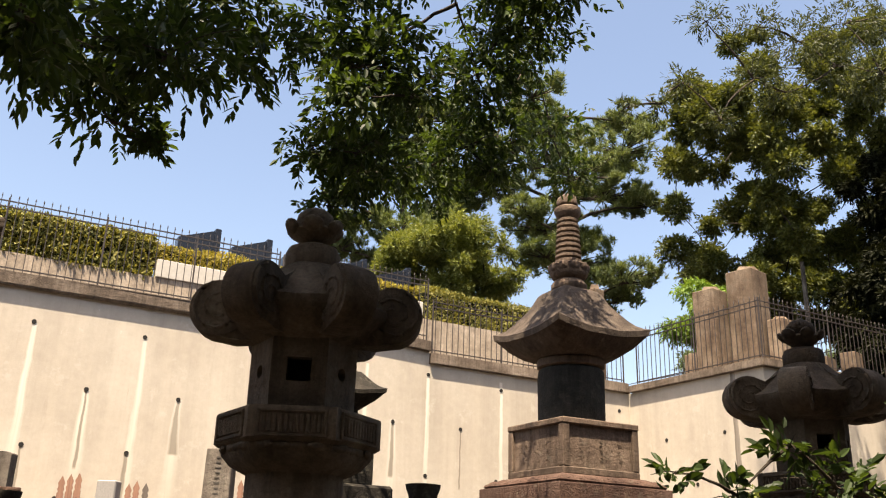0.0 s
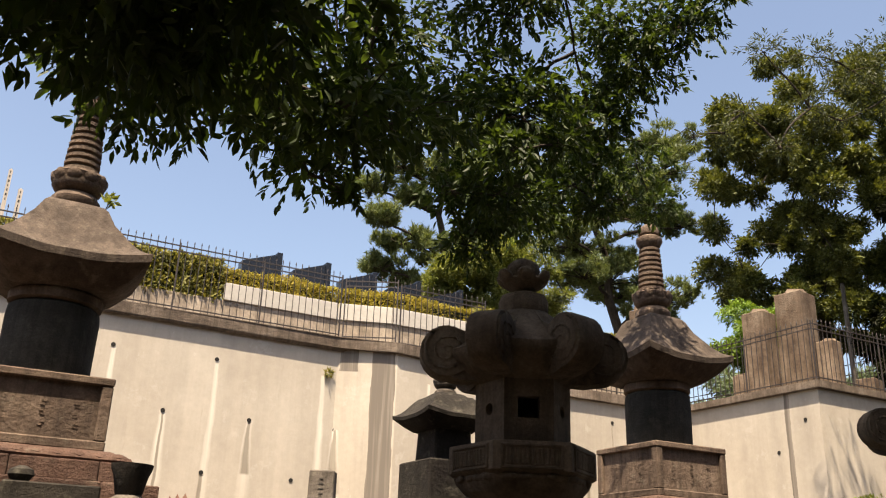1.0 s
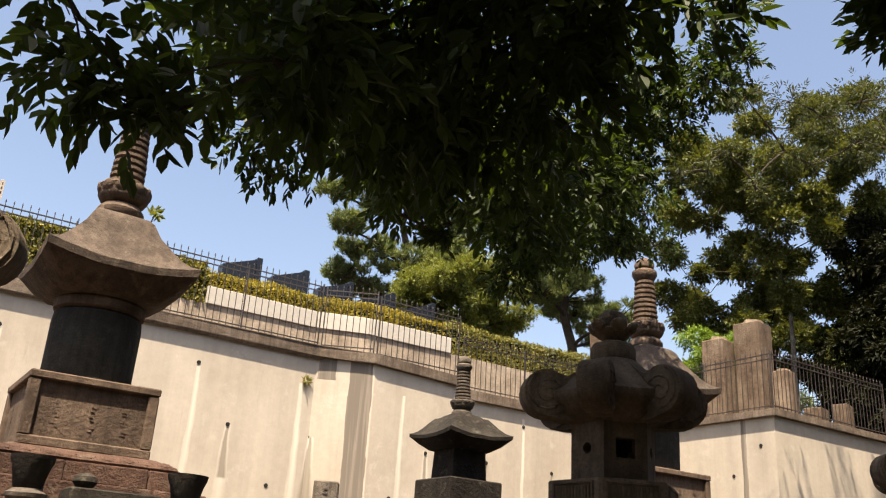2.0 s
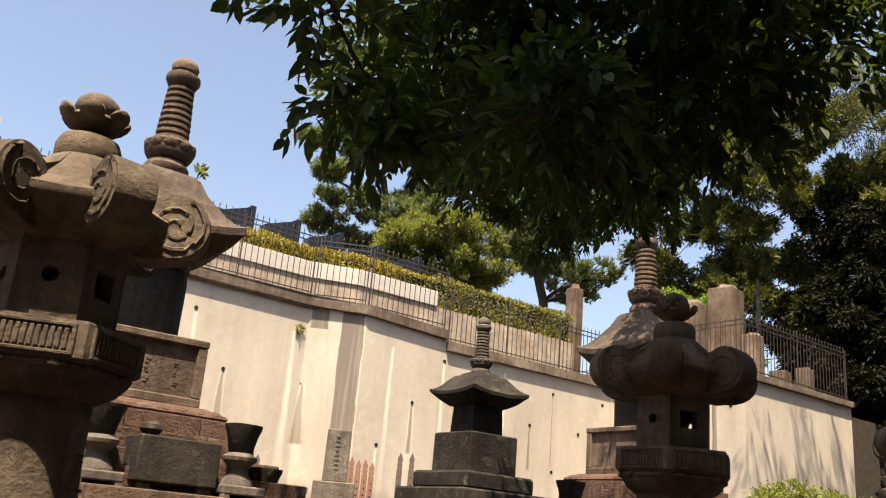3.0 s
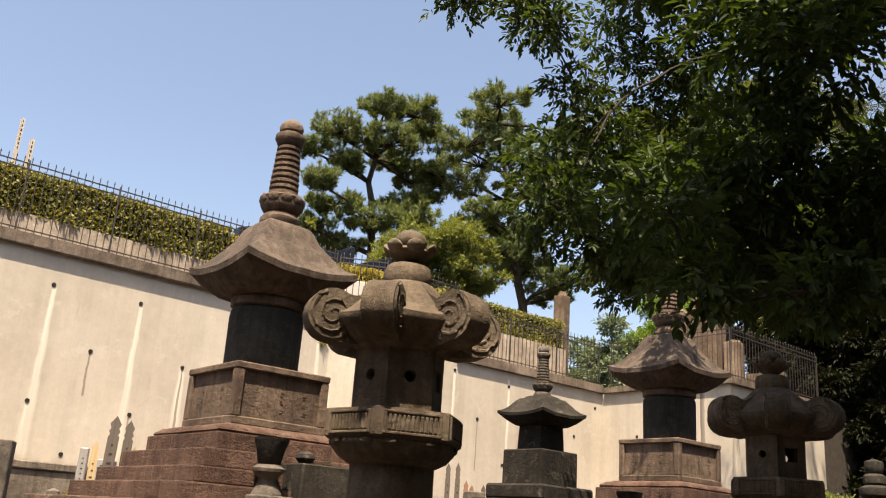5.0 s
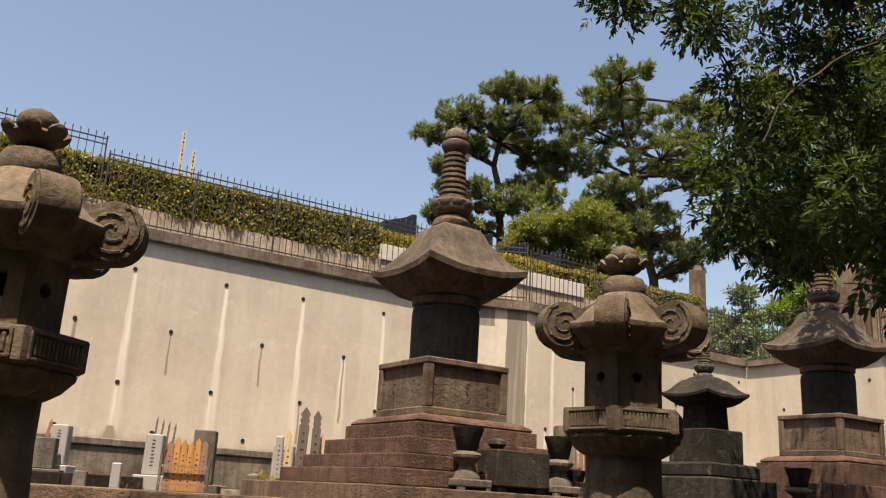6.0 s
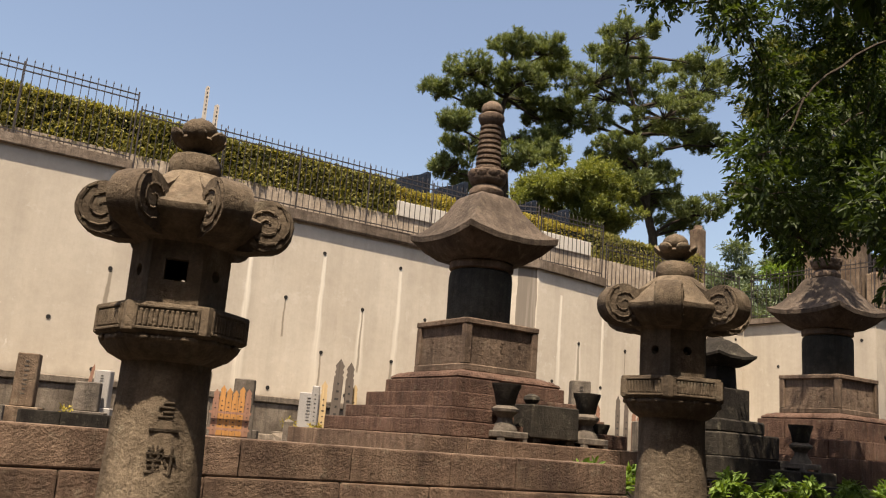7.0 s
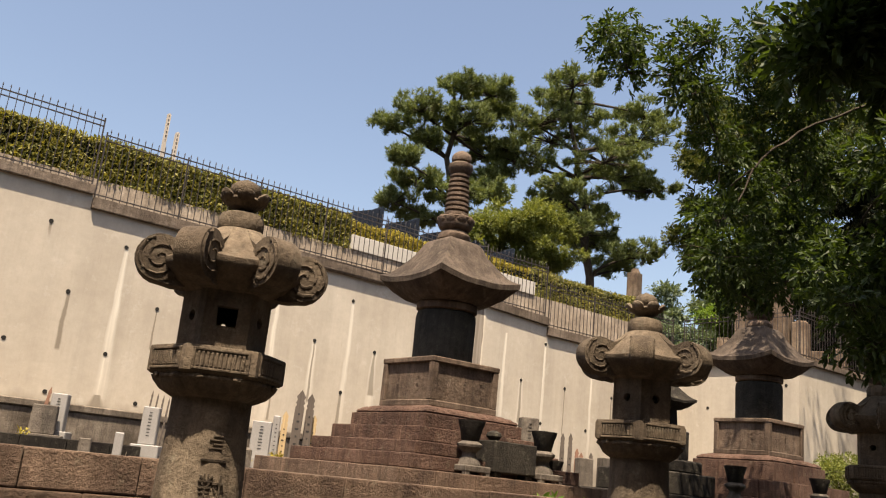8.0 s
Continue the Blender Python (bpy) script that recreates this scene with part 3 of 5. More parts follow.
def stone_lantern(at, label, turn=0.0):
    ln = thing("stone_lantern", at, label, "stone lantern", group="stone lanterns along the path", turn=turn)
    S, RT = 6, 30
    b = bmesh.new()
    loft(b, [poly_ring(r, z, S, 36, RT) for r, z in ((0.56, 0.0), (0.58, 0.02), (0.58, 0.22), (0.55, 0.25))])
    loft(b, [poly_ring(r, z, S, 36, RT, 0, ro) for r, z, ro in ((0.5, 0.25, 0.2), (0.5, 0.3, 0.5), (0.4, 0.42, 0.9), (0.36, 0.46, 1.0))])
    part("base", rough_up(b, 0.008), M_LANTERN, ln, smooth=True)
    b = bmesh.new()
    turned(b, [(0.3, 0.44), (0.3, 0.5), (0.275, 0.9), (0.25, 1.3), (0.235, 1.62), (0.225, 1.8), (0.225, 2.0)], 32)
    shaft = part("shaft", rough_up(b, 0.005, 4), M_LANTERN, ln, smooth=True)
    for i, ch in enumerate("一對"):
        me = text_mesh(ch, 0.15, 0.008, M_CARVE)
        ob = part("engraved_character", me, M_CARVE, shaft, "engraved character on the shaft")
        ob.matrix_basis = pose(0, 0, 0, 0, 0, -10 - turn) @ pose(0, -0.226 - 0.01 * i, 1.6 - 0.14 * i, 94, 0, 0)
    for i in range(4):
        b = bmesh.new()
        box(b, (0.01 * (i % 2), -0.231, 1.72 + 0.022 * i), (0.036 - 0.01 * (i % 2), 0.005, 0.005), 0.002)
        ob = part("worn_character_stroke", b, M_CARVE, shaft, "stroke of a worn character")
        ob.rotation_euler = (0, 0, radians(-10 - turn))
    # platform under the fire box: turned-down lotus, then a panelled band
    b = bmesh.new()
    loft(b, [poly_ring(r, z, S, 48, RT, 0, ro) for r, z, ro in ((0.225, 1.975, 1.0), (0.26, 1.99, 0.9), (0.315, 2.02, 0.6), (0.35, 2.065, 0.3), (0.36, 2.095, 0.15))])
    under = part("lotus_base", rough_up(b, 0.004), M_LANTERN, ln, smooth=True)
    pt = bmesh.new()
    bmesh.ops.create_icosphere(pt, subdivisions=2, radius=1.0)
    bmesh.ops.transform(pt, matrix=Matrix.Diagonal((0.02, 0.058, 0.022, 1)), verts=pt.verts)
    pt_me = to_mesh(pt, M_LANTERN, True)
    for i in range(24):
        a = 2 * math.pi * (i + 0.5) / 24 + radians(RT)
        rr = 0.36 * math.cos(math.pi / 6) / math.cos(((a - radians(RT) + 50 * math.pi / 3) % (math.pi / 3)) - math.pi / 6)
        ob = part("lotus_petal", pt_me, M_LANTERN, under)
        ob.matrix_basis = pose(rr * 0.97 * math.cos(a), rr * 0.97 * math.sin(a), 2.088, 0, 0, math.degrees(a))
    b = bmesh.new()
    loft(b, [poly_ring(r, z, S, 6 * 4, RT) for r, z in ((0.36, 2.1), (0.372, 2.108), (0.382, 2.115), (0.382, 2.245), (0.376, 2.255), (0.27, 2.265))])
    band = part("panel_band", rough_up(b, 0.003), M_LANTERN, ln, smooth=True)
    ap = 0.382 * math.cos(math.pi / 6)
    fl = bmesh.new()
    box(fl, (0, 0.002, 2.18), (0.0085, 0.009, 0.04), 0.004)
    fl_me = to_mesh(fl, M_LANTERN)
    for k in range(6):
        b = bmesh.new()
        for sgn in (-1, 1):
            box(b, (0, 0, 2.18 + sgn * 0.053), (0.14, 0.008, 0.007), 0.003)
            box(b, (sgn * 0.146, 0, 2.18), (0.008, 0.008, 0.06), 0.003)
        m = pose(0, 0, 0, 0, 0, 60 * k + 30) @ pose(0, -ap - 0.002, 0)
        ob = part("panel_frame", b, M_LANTERN, band)
        ob.matrix_basis = m
        for i in range(11):
            ob = part("flute", fl_me, M_LANTERN, band)
            ob.matrix_basis = m @ pose(-0.12 + 0.024 * i, 0, 0)
    # fire box: six slabs, of which some have openings
    fb = new("fire_box")
    fb.parent = ln
    apf = 0.218
    half = apf * math.tan(math.pi / 6)
    for k in range(6):
        b = bmesh.new()
        z0, z1 = 2.26, 2.59
        # ring of quads from the opening (square in one slab, round in the rest) to the slab's edge
        n = 16
        rows = []
        for y in (-0.03, 0.03):
            ring = []
            for i in range(n):
                a = 2 * math.pi * i / n
                r = 0.055 / max(abs(math.cos(a)), abs(math.sin(a))) if k == 0 else (0.015 if k == 3 else 0.032)
                ring.append(b.verts.new((r * math.cos(a), y, 2.44 + r * math.sin(a))))
            rows.append(ring)
        outer = []
        for y in (-0.03, 0.03):
            ring = []
            for i in range(n):
                a = 2 * math.pi * i / n
                m = max(abs(math.cos(a)), abs(math.sin(a)))
                zz = math.sin(a) / m
                ring.append(b.verts.new((half * math.cos(a) / m, y, 2.425 + 0.165 * zz)))
            outer.append(ring)
        for i in range(n):
            j = (i + 1) % n
            b.faces.new((rows[0][i], rows[0][j], rows[1][j], rows[1][i]))
            b.faces.new((outer[0][i], outer[0][j], rows[0][j], rows[0][i]))
            b.faces.new((outer[1][i], outer[1][j], rows[1][j], rows[1][i]))
        bmesh.ops.transform(b, matrix=Matrix.Rotation(radians(60 * k + 30 - 60), 4, "Z") @ Matrix.Translation((0, -apf + 0.03, 0)), verts=b.verts)
        part("side_slab", rough_up(b, 0.002), M_LANTERN, fb)
    # roof with fern curls
    b = bmesh.new()
    loft(b, [poly_ring(r, z, S, 48, RT, lf, ro) for r, z, lf, ro in (
        (0.2, 2.575, 0, 0.3), (0.25, 2.585, 0, 0.2), (0.34, 2.63, 0.01, 0.1), (0.42, 2.7, 0.02, 0.05), (0.435, 2.72, 0.025, 0.05), (0.435, 2.75, 0.025, 0.05),
        (0.39, 2.775, 0.02, 0.1), (0.32, 2.83, 0.01, 0.2), (0.25, 2.89, 0.005, 0.4), (0.19, 2.95, 0, 0.7), (0.14, 2.985, 0, 1.0))])
    rf = part("roof", rough_up(b, 0.006), M_LANTERN, ln, smooth=True)
    for k in range(6):
        b = bmesh.new()
        curl(b, radians(30 + 60 * k))
        part("roof_curl", rough_up(b, 0.004), M_LANTERN, rf, smooth=True)
    b = bmesh.new()
    turned(b, [(0.125, 2.97), (0.135, 2.985), (0.135, 3.05), (0.12, 3.085), (0.085, 3.1), (0.06, 3.105)], 24)
    part("neck", rough_up(b, 0.004), M_LANTERN, ln, smooth=True)
    b = bmesh.new()
    turned(b, [(0.055, 3.1), (0.06, 3.115), (0.1, 3.14), (0.125, 3.17), (0.115, 3.185), (0.06, 3.19)], 24)
    cup = part("lotus_cup", rough_up(b, 0.004), M_LANTERN, ln, smooth=True)
    for i in range(6):
        b = bmesh.new()
        bmesh.ops.create_icosphere(b, subdivisions=2, radius=1.0)
        bmesh.ops.transform(b, matrix=Matrix.Rotation(radians(60 * i), 4, "Z") @ Matrix.Translation((0.122, 0, 3.185)) @ Matrix.Rotation(0.65, 4, "Y") @ Matrix.Diagonal((0.024, 0.055, 0.045, 1)), verts=b.verts)
        part("petal", b, M_LANTERN, cup, smooth=True)
    b = bmesh.new()
    turned(b, [(0.06, 3.18), (0.085, 3.205), (0.094, 3.235), (0.086, 3.265), (0.06, 3.29), (0.025, 3.305), (0.006, 3.315)], 24)
    part("jewel", rough_up(b, 0.003), M_LANTERN, ln, smooth=True)
    return ln


LANTERN_SIZE = Matrix.Scale(1.03, 4)
first = stone_lantern((-5.6, 4.2, 0), "weathered brown stone lantern with fern-curl roof in full sun", 8.0)
first.matrix_basis = pose(-5.6, 4.2, 0, 0, 0, 8.0) @ LANTERN_SIZE
second = copy_thing(first, pose(-2.02, 3.98, 0, 0, 0, 68))
second["label"] = "weathered brown stone lantern, sunlit, with a broken roof curl"
third = copy_thing(first, pose(1.94, 3.98, 0, 0, 0, 4))
third["label"] = "stone lantern standing dark in the shade of a tree"
fourth = copy_thing(first, pose(5.65, 4.0, 0))
fourth["label"] = "shaded stone lantern with a sunlit roof among leaves"

# ---- stone pagodas ----


def finial(b, z, k):
    """Rings and jewel of a pagoda, from z upwards, scaled by k. Returns nothing."""
    prof = [(0.21, 0.0), (0.235, 0.03), (0.235, 0.09), (0.19, 0.15), (0.17, 0.16)]
    turned(b, [(r * k, z + h * k) for r, h in prof], 24)
    turned(b, [(r * k, z + h * k) for r, h in ((0.17, 0.16), (0.22, 0.19), (0.25, 0.24), (0.25, 0.28), (0.27, 0.34), (0.255, 0.36), (0.16, 0.37))], 24)
    for i in range(10):
        a = 2 * math.pi * i / 10
        made = bmesh.ops.create_icosphere(b, subdivisions=2, radius=1.0)["verts"]
        bmesh.ops.transform(b, matrix=Matrix.Rotation(a, 4, "Z") @ Matrix.Translation((0.235 * k, 0, z + 0.3 * k)) @ Matrix.Rotation(0.35, 4, "Y") @ Matrix.Diagonal((0.035 * k, 0.075 * k, 0.075 * k, 1)), verts=made)
    prof = [(0.15, 0.36)]
    for i in range(9):
        h = 0.38 + i * 0.073
        r = 0.18 - 0.0045 * i
        prof += [(r * 0.82, h), (r, h + 0.014), (r, h + 0.046), (r * 0.82, h + 0.06)]
    turned(b, [(r * k, z + h * k) for r, h in prof], 24)
    turned(b, [(r * k, z + h * k) for r, h in ((0.11, 1.02), (0.15, 1.05), (0.185, 1.12), (0.18, 1.17), (0.13, 1.2), (0.1, 1.21))], 24)
    turned(b, [(r * k, z + h * k) for r, h in ((0.09, 1.2), (0.14, 1.23), (0.15, 1.28), (0.13, 1.33), (0.08, 1.37), (0.02, 1.395))], 24)


def pagoda_roof(b, half, z, rise, k):
    q = math.sqrt(2)
    loft(b, [poly_ring(r * half * q, z + h * k, 4, 64, 45, lf * k, ro) for r, h, lf, ro in (
        (0.5, -0.27, 0, 0.8), (0.62, -0.25, 0, 0.5), (0.8, -0.17, 0.03, 0.2), (0.97, -0.07, 0.08, 0.02), (1.0, -0.055, 0.085, 0), (1.01, 0.02, 0.09, 0),
        (0.94, 0.06, 0.065, 0), (0.85, 0.13, 0.03, 0), (0.75, 0.225, 0.01, 0), (0.64, 0.34, 0, 0), (0.52, 0.455, 0, 0), (0.42, rise / k - 0.06, 0, 0), (0.36, rise / k - 0.01, 0, 0.1), (0.33, rise / k, 0, 0.1))])


def stone_pagoda(at, label):
    pg = thing("stone_pagoda", at, label, "stone pagoda", group="large stone pagodas")
    q = math.sqrt(2)
    b = bmesh.new()
    finial(b, 5.1, 1.025)
    part("ringed_finial", rough_up(b, 0.005), M_PAGODA, pg, "ringed stone finial with lotus and jewel", smooth=True)
    b = bmesh.new()
    pagoda_roof(b, 0.72, 4.44, 0.67, 1.0)
    part("roof", rough_up(b, 0.008, 4), M_ROOF, pg, "dark weathered roof slab", smooth=True)
    b = bmesh.new()
    turned(b, [(0.4, 4.05), (0.435, 4.07), (0.44, 4.15), (0.41, 4.19), (0.4, 4.25)], 36)
    part("neck_ring", rough_up(b, 0.004), M_PAGODA, pg, smooth=True)
    b = bmesh.new()
    turned(b, [(0.42, 3.325), (0.425, 3.36), (0.43, 3.94), (0.42, 4.02), (0.37, 4.06)], 40)
    part("drum", rough_up(b, 0.004), M_BODY, pg, "dark green-grey stone drum", smooth=True)
    # box with framed panels
    bx = new("box_base")
    bx.parent = pg
    b = bmesh.new()
    box(b, (0, 0, 3.0), (0.545, 0.545, 0.32), 0.01)
    part("core", rough_up(b, 0.003), M_PAGODA, bx)
    b = bmesh.new()
    box(b, (0, 0, 3.295), (0.59, 0.59, 0.037), 0.012)
    part("rim", rough_up(b, 0.004), M_PAGODA, bx)
    b = bmesh.new()
    box(b, (0, 0, 2.71), (0.585, 0.585, 0.045), 0.012)
    part("sill", rough_up(b, 0.004), M_PAGODA, bx)
    for sx in (-1, 1):
        for sy in (-1, 1):
            b = bmesh.new()
            box(b, (sx * 0.533, sy * 0.533, 3.005), (0.05, 0.05, 0.25), 0.01)
            part("corner_post", rough_up(b, 0.003), M_PAGODA, bx)
    # worn engraving on two faces
    for k in range(2):
        b = bmesh.new()
        for col in (-0.24, 0.22) if k else (-0.3, 0.02, 0.3):
            for i in range(3):
                w = RNG.uniform(0.02, 0.04)
                for j in range(2):
                    box(b, (col + RNG.uniform(-0.02, 0.02), -0.546, 2.86 + 0.09 * i + 0.03 * j), (w * 0.8, 0.003, 0.006), 0, 0)
        bmesh.ops.transform(b, matrix=Matrix.Rotation(radians(-90 * k), 4, "Z"), verts=b.verts)
        tagged(part("worn_engraving", rough_up(b, 0.008, 20), M_PAGODA, bx, "worn illegible engraving"), kind="stuff")
    b = bmesh.new()
    loft(b, [poly_ring(r * q, z, 4, 64, 45) for r, z in ((0.79, 2.55), (0.805, 2.575), (0.79, 2.6), (0.7, 2.635), (0.63, 2.665))])
    for side in range(4):
        for i in range(9):
            made = bmesh.ops.create_icosphere(b, subdivisions=1, radius=1.0)["verts"]
            bmesh.ops.transform(b, matrix=Matrix.Rotation(radians(90 * side), 4, "Z") @ Matrix.Translation((-0.68 + 0.17 * i, -0.75, 2.61)) @ Matrix.Rotation(0.5, 4, "X") @ Matrix.Diagonal((0.08, 0.06, 0.025, 1)), verts=made)
    part("lotus_slab", rough_up(b, 0.006), M_TIER, pg, "carved lotus-petal slab", smooth=True)
    return pg


def stone_run(parent, p0, p1, z0, z1, depth, material, seed, mean=0.85, jut=0.006):
    """A course of squared stones from p0 to p1 (plan), faces to the right-hand side of the run."""
    rng = random.Random(seed)
    L = math.hypot(p1[0] - p0[0], p1[1] - p0[1])
    dx, dy = (p1[0] - p0[0]) / L, (p1[1] - p0[1]) / L
    nx, ny = dy, -dx
    s = 0.0
    turn = math.degrees(math.atan2(dy, dx))
    while s < L - 0.02:
        w = min(mean * rng.uniform(0.65, 1.35), L - s)
        if L - s - w < 0.25:
            w = L - s
        o = rng.uniform(-jut, jut)
        b = bmesh.new()
        hz = (z1 - z0) / 2
        box(b, (0, 0, 0), (w / 2 - 0.004, depth / 2, hz - 0.003), 0.014, 0, 1.0, 2)
        rough_up(b, 0.006, 5, seed + s)
        ob = part("stone", b, material, parent)
        ob.matrix_basis = pose(p0[0] + dx * (s + w / 2) - nx * (depth / 2 - o), p0[1] + dy * (s + w / 2) - ny * (depth / 2 - o), (z0 + z1) / 2, 0, 0, turn)
        s += w


def tier(parent_thing, c, hx, hy, z0, z1, material, seed, mean=0.8):
    stone_run(parent_thing, (c[0] - hx, c[1] - hy), (c[0] + hx, c[1] - hy), z0, z1, 0.4, material, seed, mean)
    stone_run(parent_thing, (c[0] - hx, c[1] + hy), (c[0] - hx, c[1] - hy + 0.4), z0, z1, 0.4, material, seed + 1, mean)
    stone_run(parent_thing, (c[0] + hx, c[1] - hy + 0.4), (c[0] + hx, c[1] + hy), z0, z1, 0.4, material, seed + 2, mean)
    b = bmesh.new()
    box(b, (c[0], c[1] + 0.2, (z0 + z1) / 2 - 0.005), (hx - 0.38, hy - 0.2, (z1 - z0) / 2 - 0.004))
    part("core", b, material, parent_thing)


def stepped_base(name, c, tiers, label, seed):
    sb = thing(name, (0, 0, 0), label, "stone base", group="stepped bases of the pagodas")
    for i, (hx, hy, z0, z1, yoff) in enumerate(tiers):
        tier(sb, (c[0], c[1] + yoff), hx, hy, z0, z1, M_TIER if i < 4 else M_KERB, seed + 10 * i)
    return sb


TIERS = [(0.85, 0.85, 2.37, 2.552, 0), (1.03, 1.03, 2.18, 2.37, 0), (1.22, 1.22, 2.02, 2.18, 0), (1.43, 1.41, 1.84, 2.02, 0), (1.8, 1.72, 1.55, 1.84, 0)]
stone_pagoda((-0.07, 9.19, 0), "tall brown stone pagoda with a drum body and ringed finial")
stepped_base("stepped_base", (-0.07, 9.19), TIERS, "stepped reddish stone base of the tall pagoda", 3)
twin = copy_thing(bpy.data.objects["stone_pagoda"], pose(7.49, 9.03, 0.085))
twin["label"] = "tall stone pagoda with drum body, half in tree shade"
stepped_base("stepped_base", (7.49, 9.03), [(0.85, 0.85, 2.3, 2.635, 0), (1.15, 1.15, 2.0, 2.3, 0), (1.5, 1.5, 1.55, 2.0, 0)], "shaded stepped stone base with fewer tiers", 90)


def small_pagoda(at):
    pg = thing("small_stone_pagoda", at, "small dark stone pagoda with square body on a stepped plinth", "stone pagoda")
    q = math.sqrt(2)
    b = bmesh.new()
    finial(b, 3.58, 0.53)
    part("ringed_finial", rough_up(b, 0.004), M_GREYST, pg, "pale grey ringed finial", smooth=True)
    b = bmesh.new()
    pagoda_roof(b, 0.43, 3.32, 0.28, 0.52)
    part("roof", rough_up(b, 0.006), M_DARKST, pg, smooth=True)
    b = bmesh.new()
    box(b, (0, 0, 3.03), (0.235, 0.235, 0.19), 0.02, 0, 0.93)
    part("body", rough_up(b, 0.004), M_DARKST, pg)
    b = bmesh.new()
    box(b, (0, 0, 2.62), (0.36, 0.36, 0.23), 0.015)
    part("box_base", rough_up(b, 0.004), M_DARKST, pg)
    b = bmesh.new()
    box(b, (0, 0, 2.81), (0.3, 0.3, 0.04), 0.02)
    part("lotus_slab", rough_up(b, 0.004), M_DARKST, pg)
    b = bmesh.new()
    box(b, (0, 0, 2.29), (0.52, 0.52, 0.1), 0.03)
    part("plinth_step", rough_up(b, 0.005), M_DARKST, pg)
    b = bmesh.new()
    box(b, (0, 0, 2.02), (0.66, 0.66, 0.17), 0.02)
    part("plinth_step", rough_up(b, 0.005), M_DARKST, pg)
    b = bmesh.new()
    box(b, (0, 0, 1.69), (0.85, 0.85, 0.16), 0.02)
    part("plinth_step", rough_up(b, 0.005), M_DARKST, pg)
    return pg


small_pagoda((4.03, 8.64, 0.035))

# ---- kerb wall of the terrace, in coursed stones ----
kerb = thing("terrace_kerb", (0, 0, 0), "coursed brown stone kerb wall along the path", "kerb wall", kind="structure")
for i, (z0, z1, out) in enumerate(((1.4, 1.68, 0.0), (1.12, 1.4, 0.03), (0.85, 1.12, 0.05), (0.55, 0.85, 0.07), (0.0, 0.55, 0.09))):
    stone_run(kerb, (-12, 5.8 - out), (-0.62, 5.8 - out), z0, z1, 0.34, M_KERB, 200 + i, 0.95, 0.012)
    stone_run(kerb, (-0.62, 5.8 - out), (-0.62, 6.95), z0, z1, 0.34, M_KERB, 220 + i, 0.7, 0.012)
    # right-hand stretch: its tree shade is put into the near-black stone colour
    stone_run(kerb, (-0.3, 6.95 - out), (13.5, 6.95 - out), z0, z1 - 0.1, 0.3, M_DARKST, 240 + i, 1.2, 0.012)

# ---- altar furniture in front of the tall pagoda ----


def flower_urn(at, label):
    u = thing("flower_urn", at, label, "stone urn", group="altar urns")
    b = bmesh.new()
    box(b, (0, 0, 0.07), (0.2, 0.2, 0.04), 0.012)
    for sx in (-1, 1):
        for sy in (-1, 1):
            box(b, (sx * 0.16, sy * 0.16, 0.02), (0.035, 0.035, 0.03), 0.008)
    part("footed_slab", rough_up(b, 0.004), M_GREYST, u)
    b = bmesh.new()
    turned(b, [(0.15, 0.11), (0.145, 0.14), (0.09, 0.22), (0.085, 0.26), (0.11, 0.29), (0.155, 0.33), (0.16, 0.36), (0.11, 0.39), (0.1, 0.4)], 20)
    part("stem", rough_up(b, 0.004), M_GREYST, u, smooth=True)
    b = bmesh.new()
    turned(b, [(0.095, 0.39), (0.11, 0.41), (0.14, 0.55), (0.165, 0.61), (0.17, 0.645), (0.145, 0.645), (0.11, 0.54), (0.085, 0.48)], 20)
    part("bowl", rough_up(b, 0.004), M_DARKST, u, "dark flared stone bowl", smooth=True)
    return u


urn = flower_urn((-0.62, 7.76, 1.84), "dark flared stone urn on a footed slab")
copy_thing(urn, pose(0.63, 7.76, 1.84))
copy_thing(urn, pose(4.57, 7.55, 1.76))
copy_thing(urn, pose(7.02, 7.55, 1.76))
copy_thing(urn, pose(1.0, 7.95, 1.55) @ Matrix.Scale(0.92, 4))
for x in (4.57, 7.02):
    plinth = thing("urn_block", (x, 7.55, 1.55), "low dark stone block under an urn", "stone block", group="blocks under the urns")
    b = bmesh.new()
    box(b, (0, 0, 0.105), (0.42, 0.3, 0.105), 0.02)
    part("block", rough_up(b, 0.008), M_DARKST, plinth)
altar_step = thing("altar_step", (0, 0, 0), "long low stone step carrying the altar urns", "stone step")
stone_run(altar_step, (-0.95, 7.48), (1.3, 7.48), 1.62, 1.84, 0.62 - 0.02, M_KERB, 61, 0.8)
b = bmesh.new()
box(b, (0.15, 7.6, 1.585), (1.2, 0.3, 0.035))
part("bed", b, M_KERB, altar_step)
burner = thing("incense_box", (0.03, 7.82, 1.84), "dark square stone incense box between the urns", "incense box")
b = bmesh.new()
box(b, (0, 0, 0.25), (0.36, 0.2, 0.19), 0.012)
part("body", rough_up(b, 0.004), M_DARKST, burner)
for s in (-1, 1):
    b = bmesh.new()
    box(b, (s * 0.26, 0, 0.03), (0.06, 0.18, 0.03), 0.01)
    part("foot", b, M_DARKST, burner)
b = bmesh.new()
turned(b, [(0.05, 0.44), (0.07, 0.46), (0.1, 0.5), (0.09, 0.54), (0.03, 0.57)], 16, (-0.22, 0))
part("knob", b, M_DARKST, burner, smooth=True)

# ---- graves on the terrace ----


def writing_bars(parent, x, y, z_top, count, w, pitch, material=None):
    b = bmesh.new()
    for i in range(count):
        box(b, (x, y, z_top - pitch * i), (w / 2 * (0.7 + 0.3 * ((i * 7) % 3) / 2), 0.002, pitch * 0.13))
    tagged(part("inscription", b, material or M_INK, parent, "dark inscription"), kind="stuff")


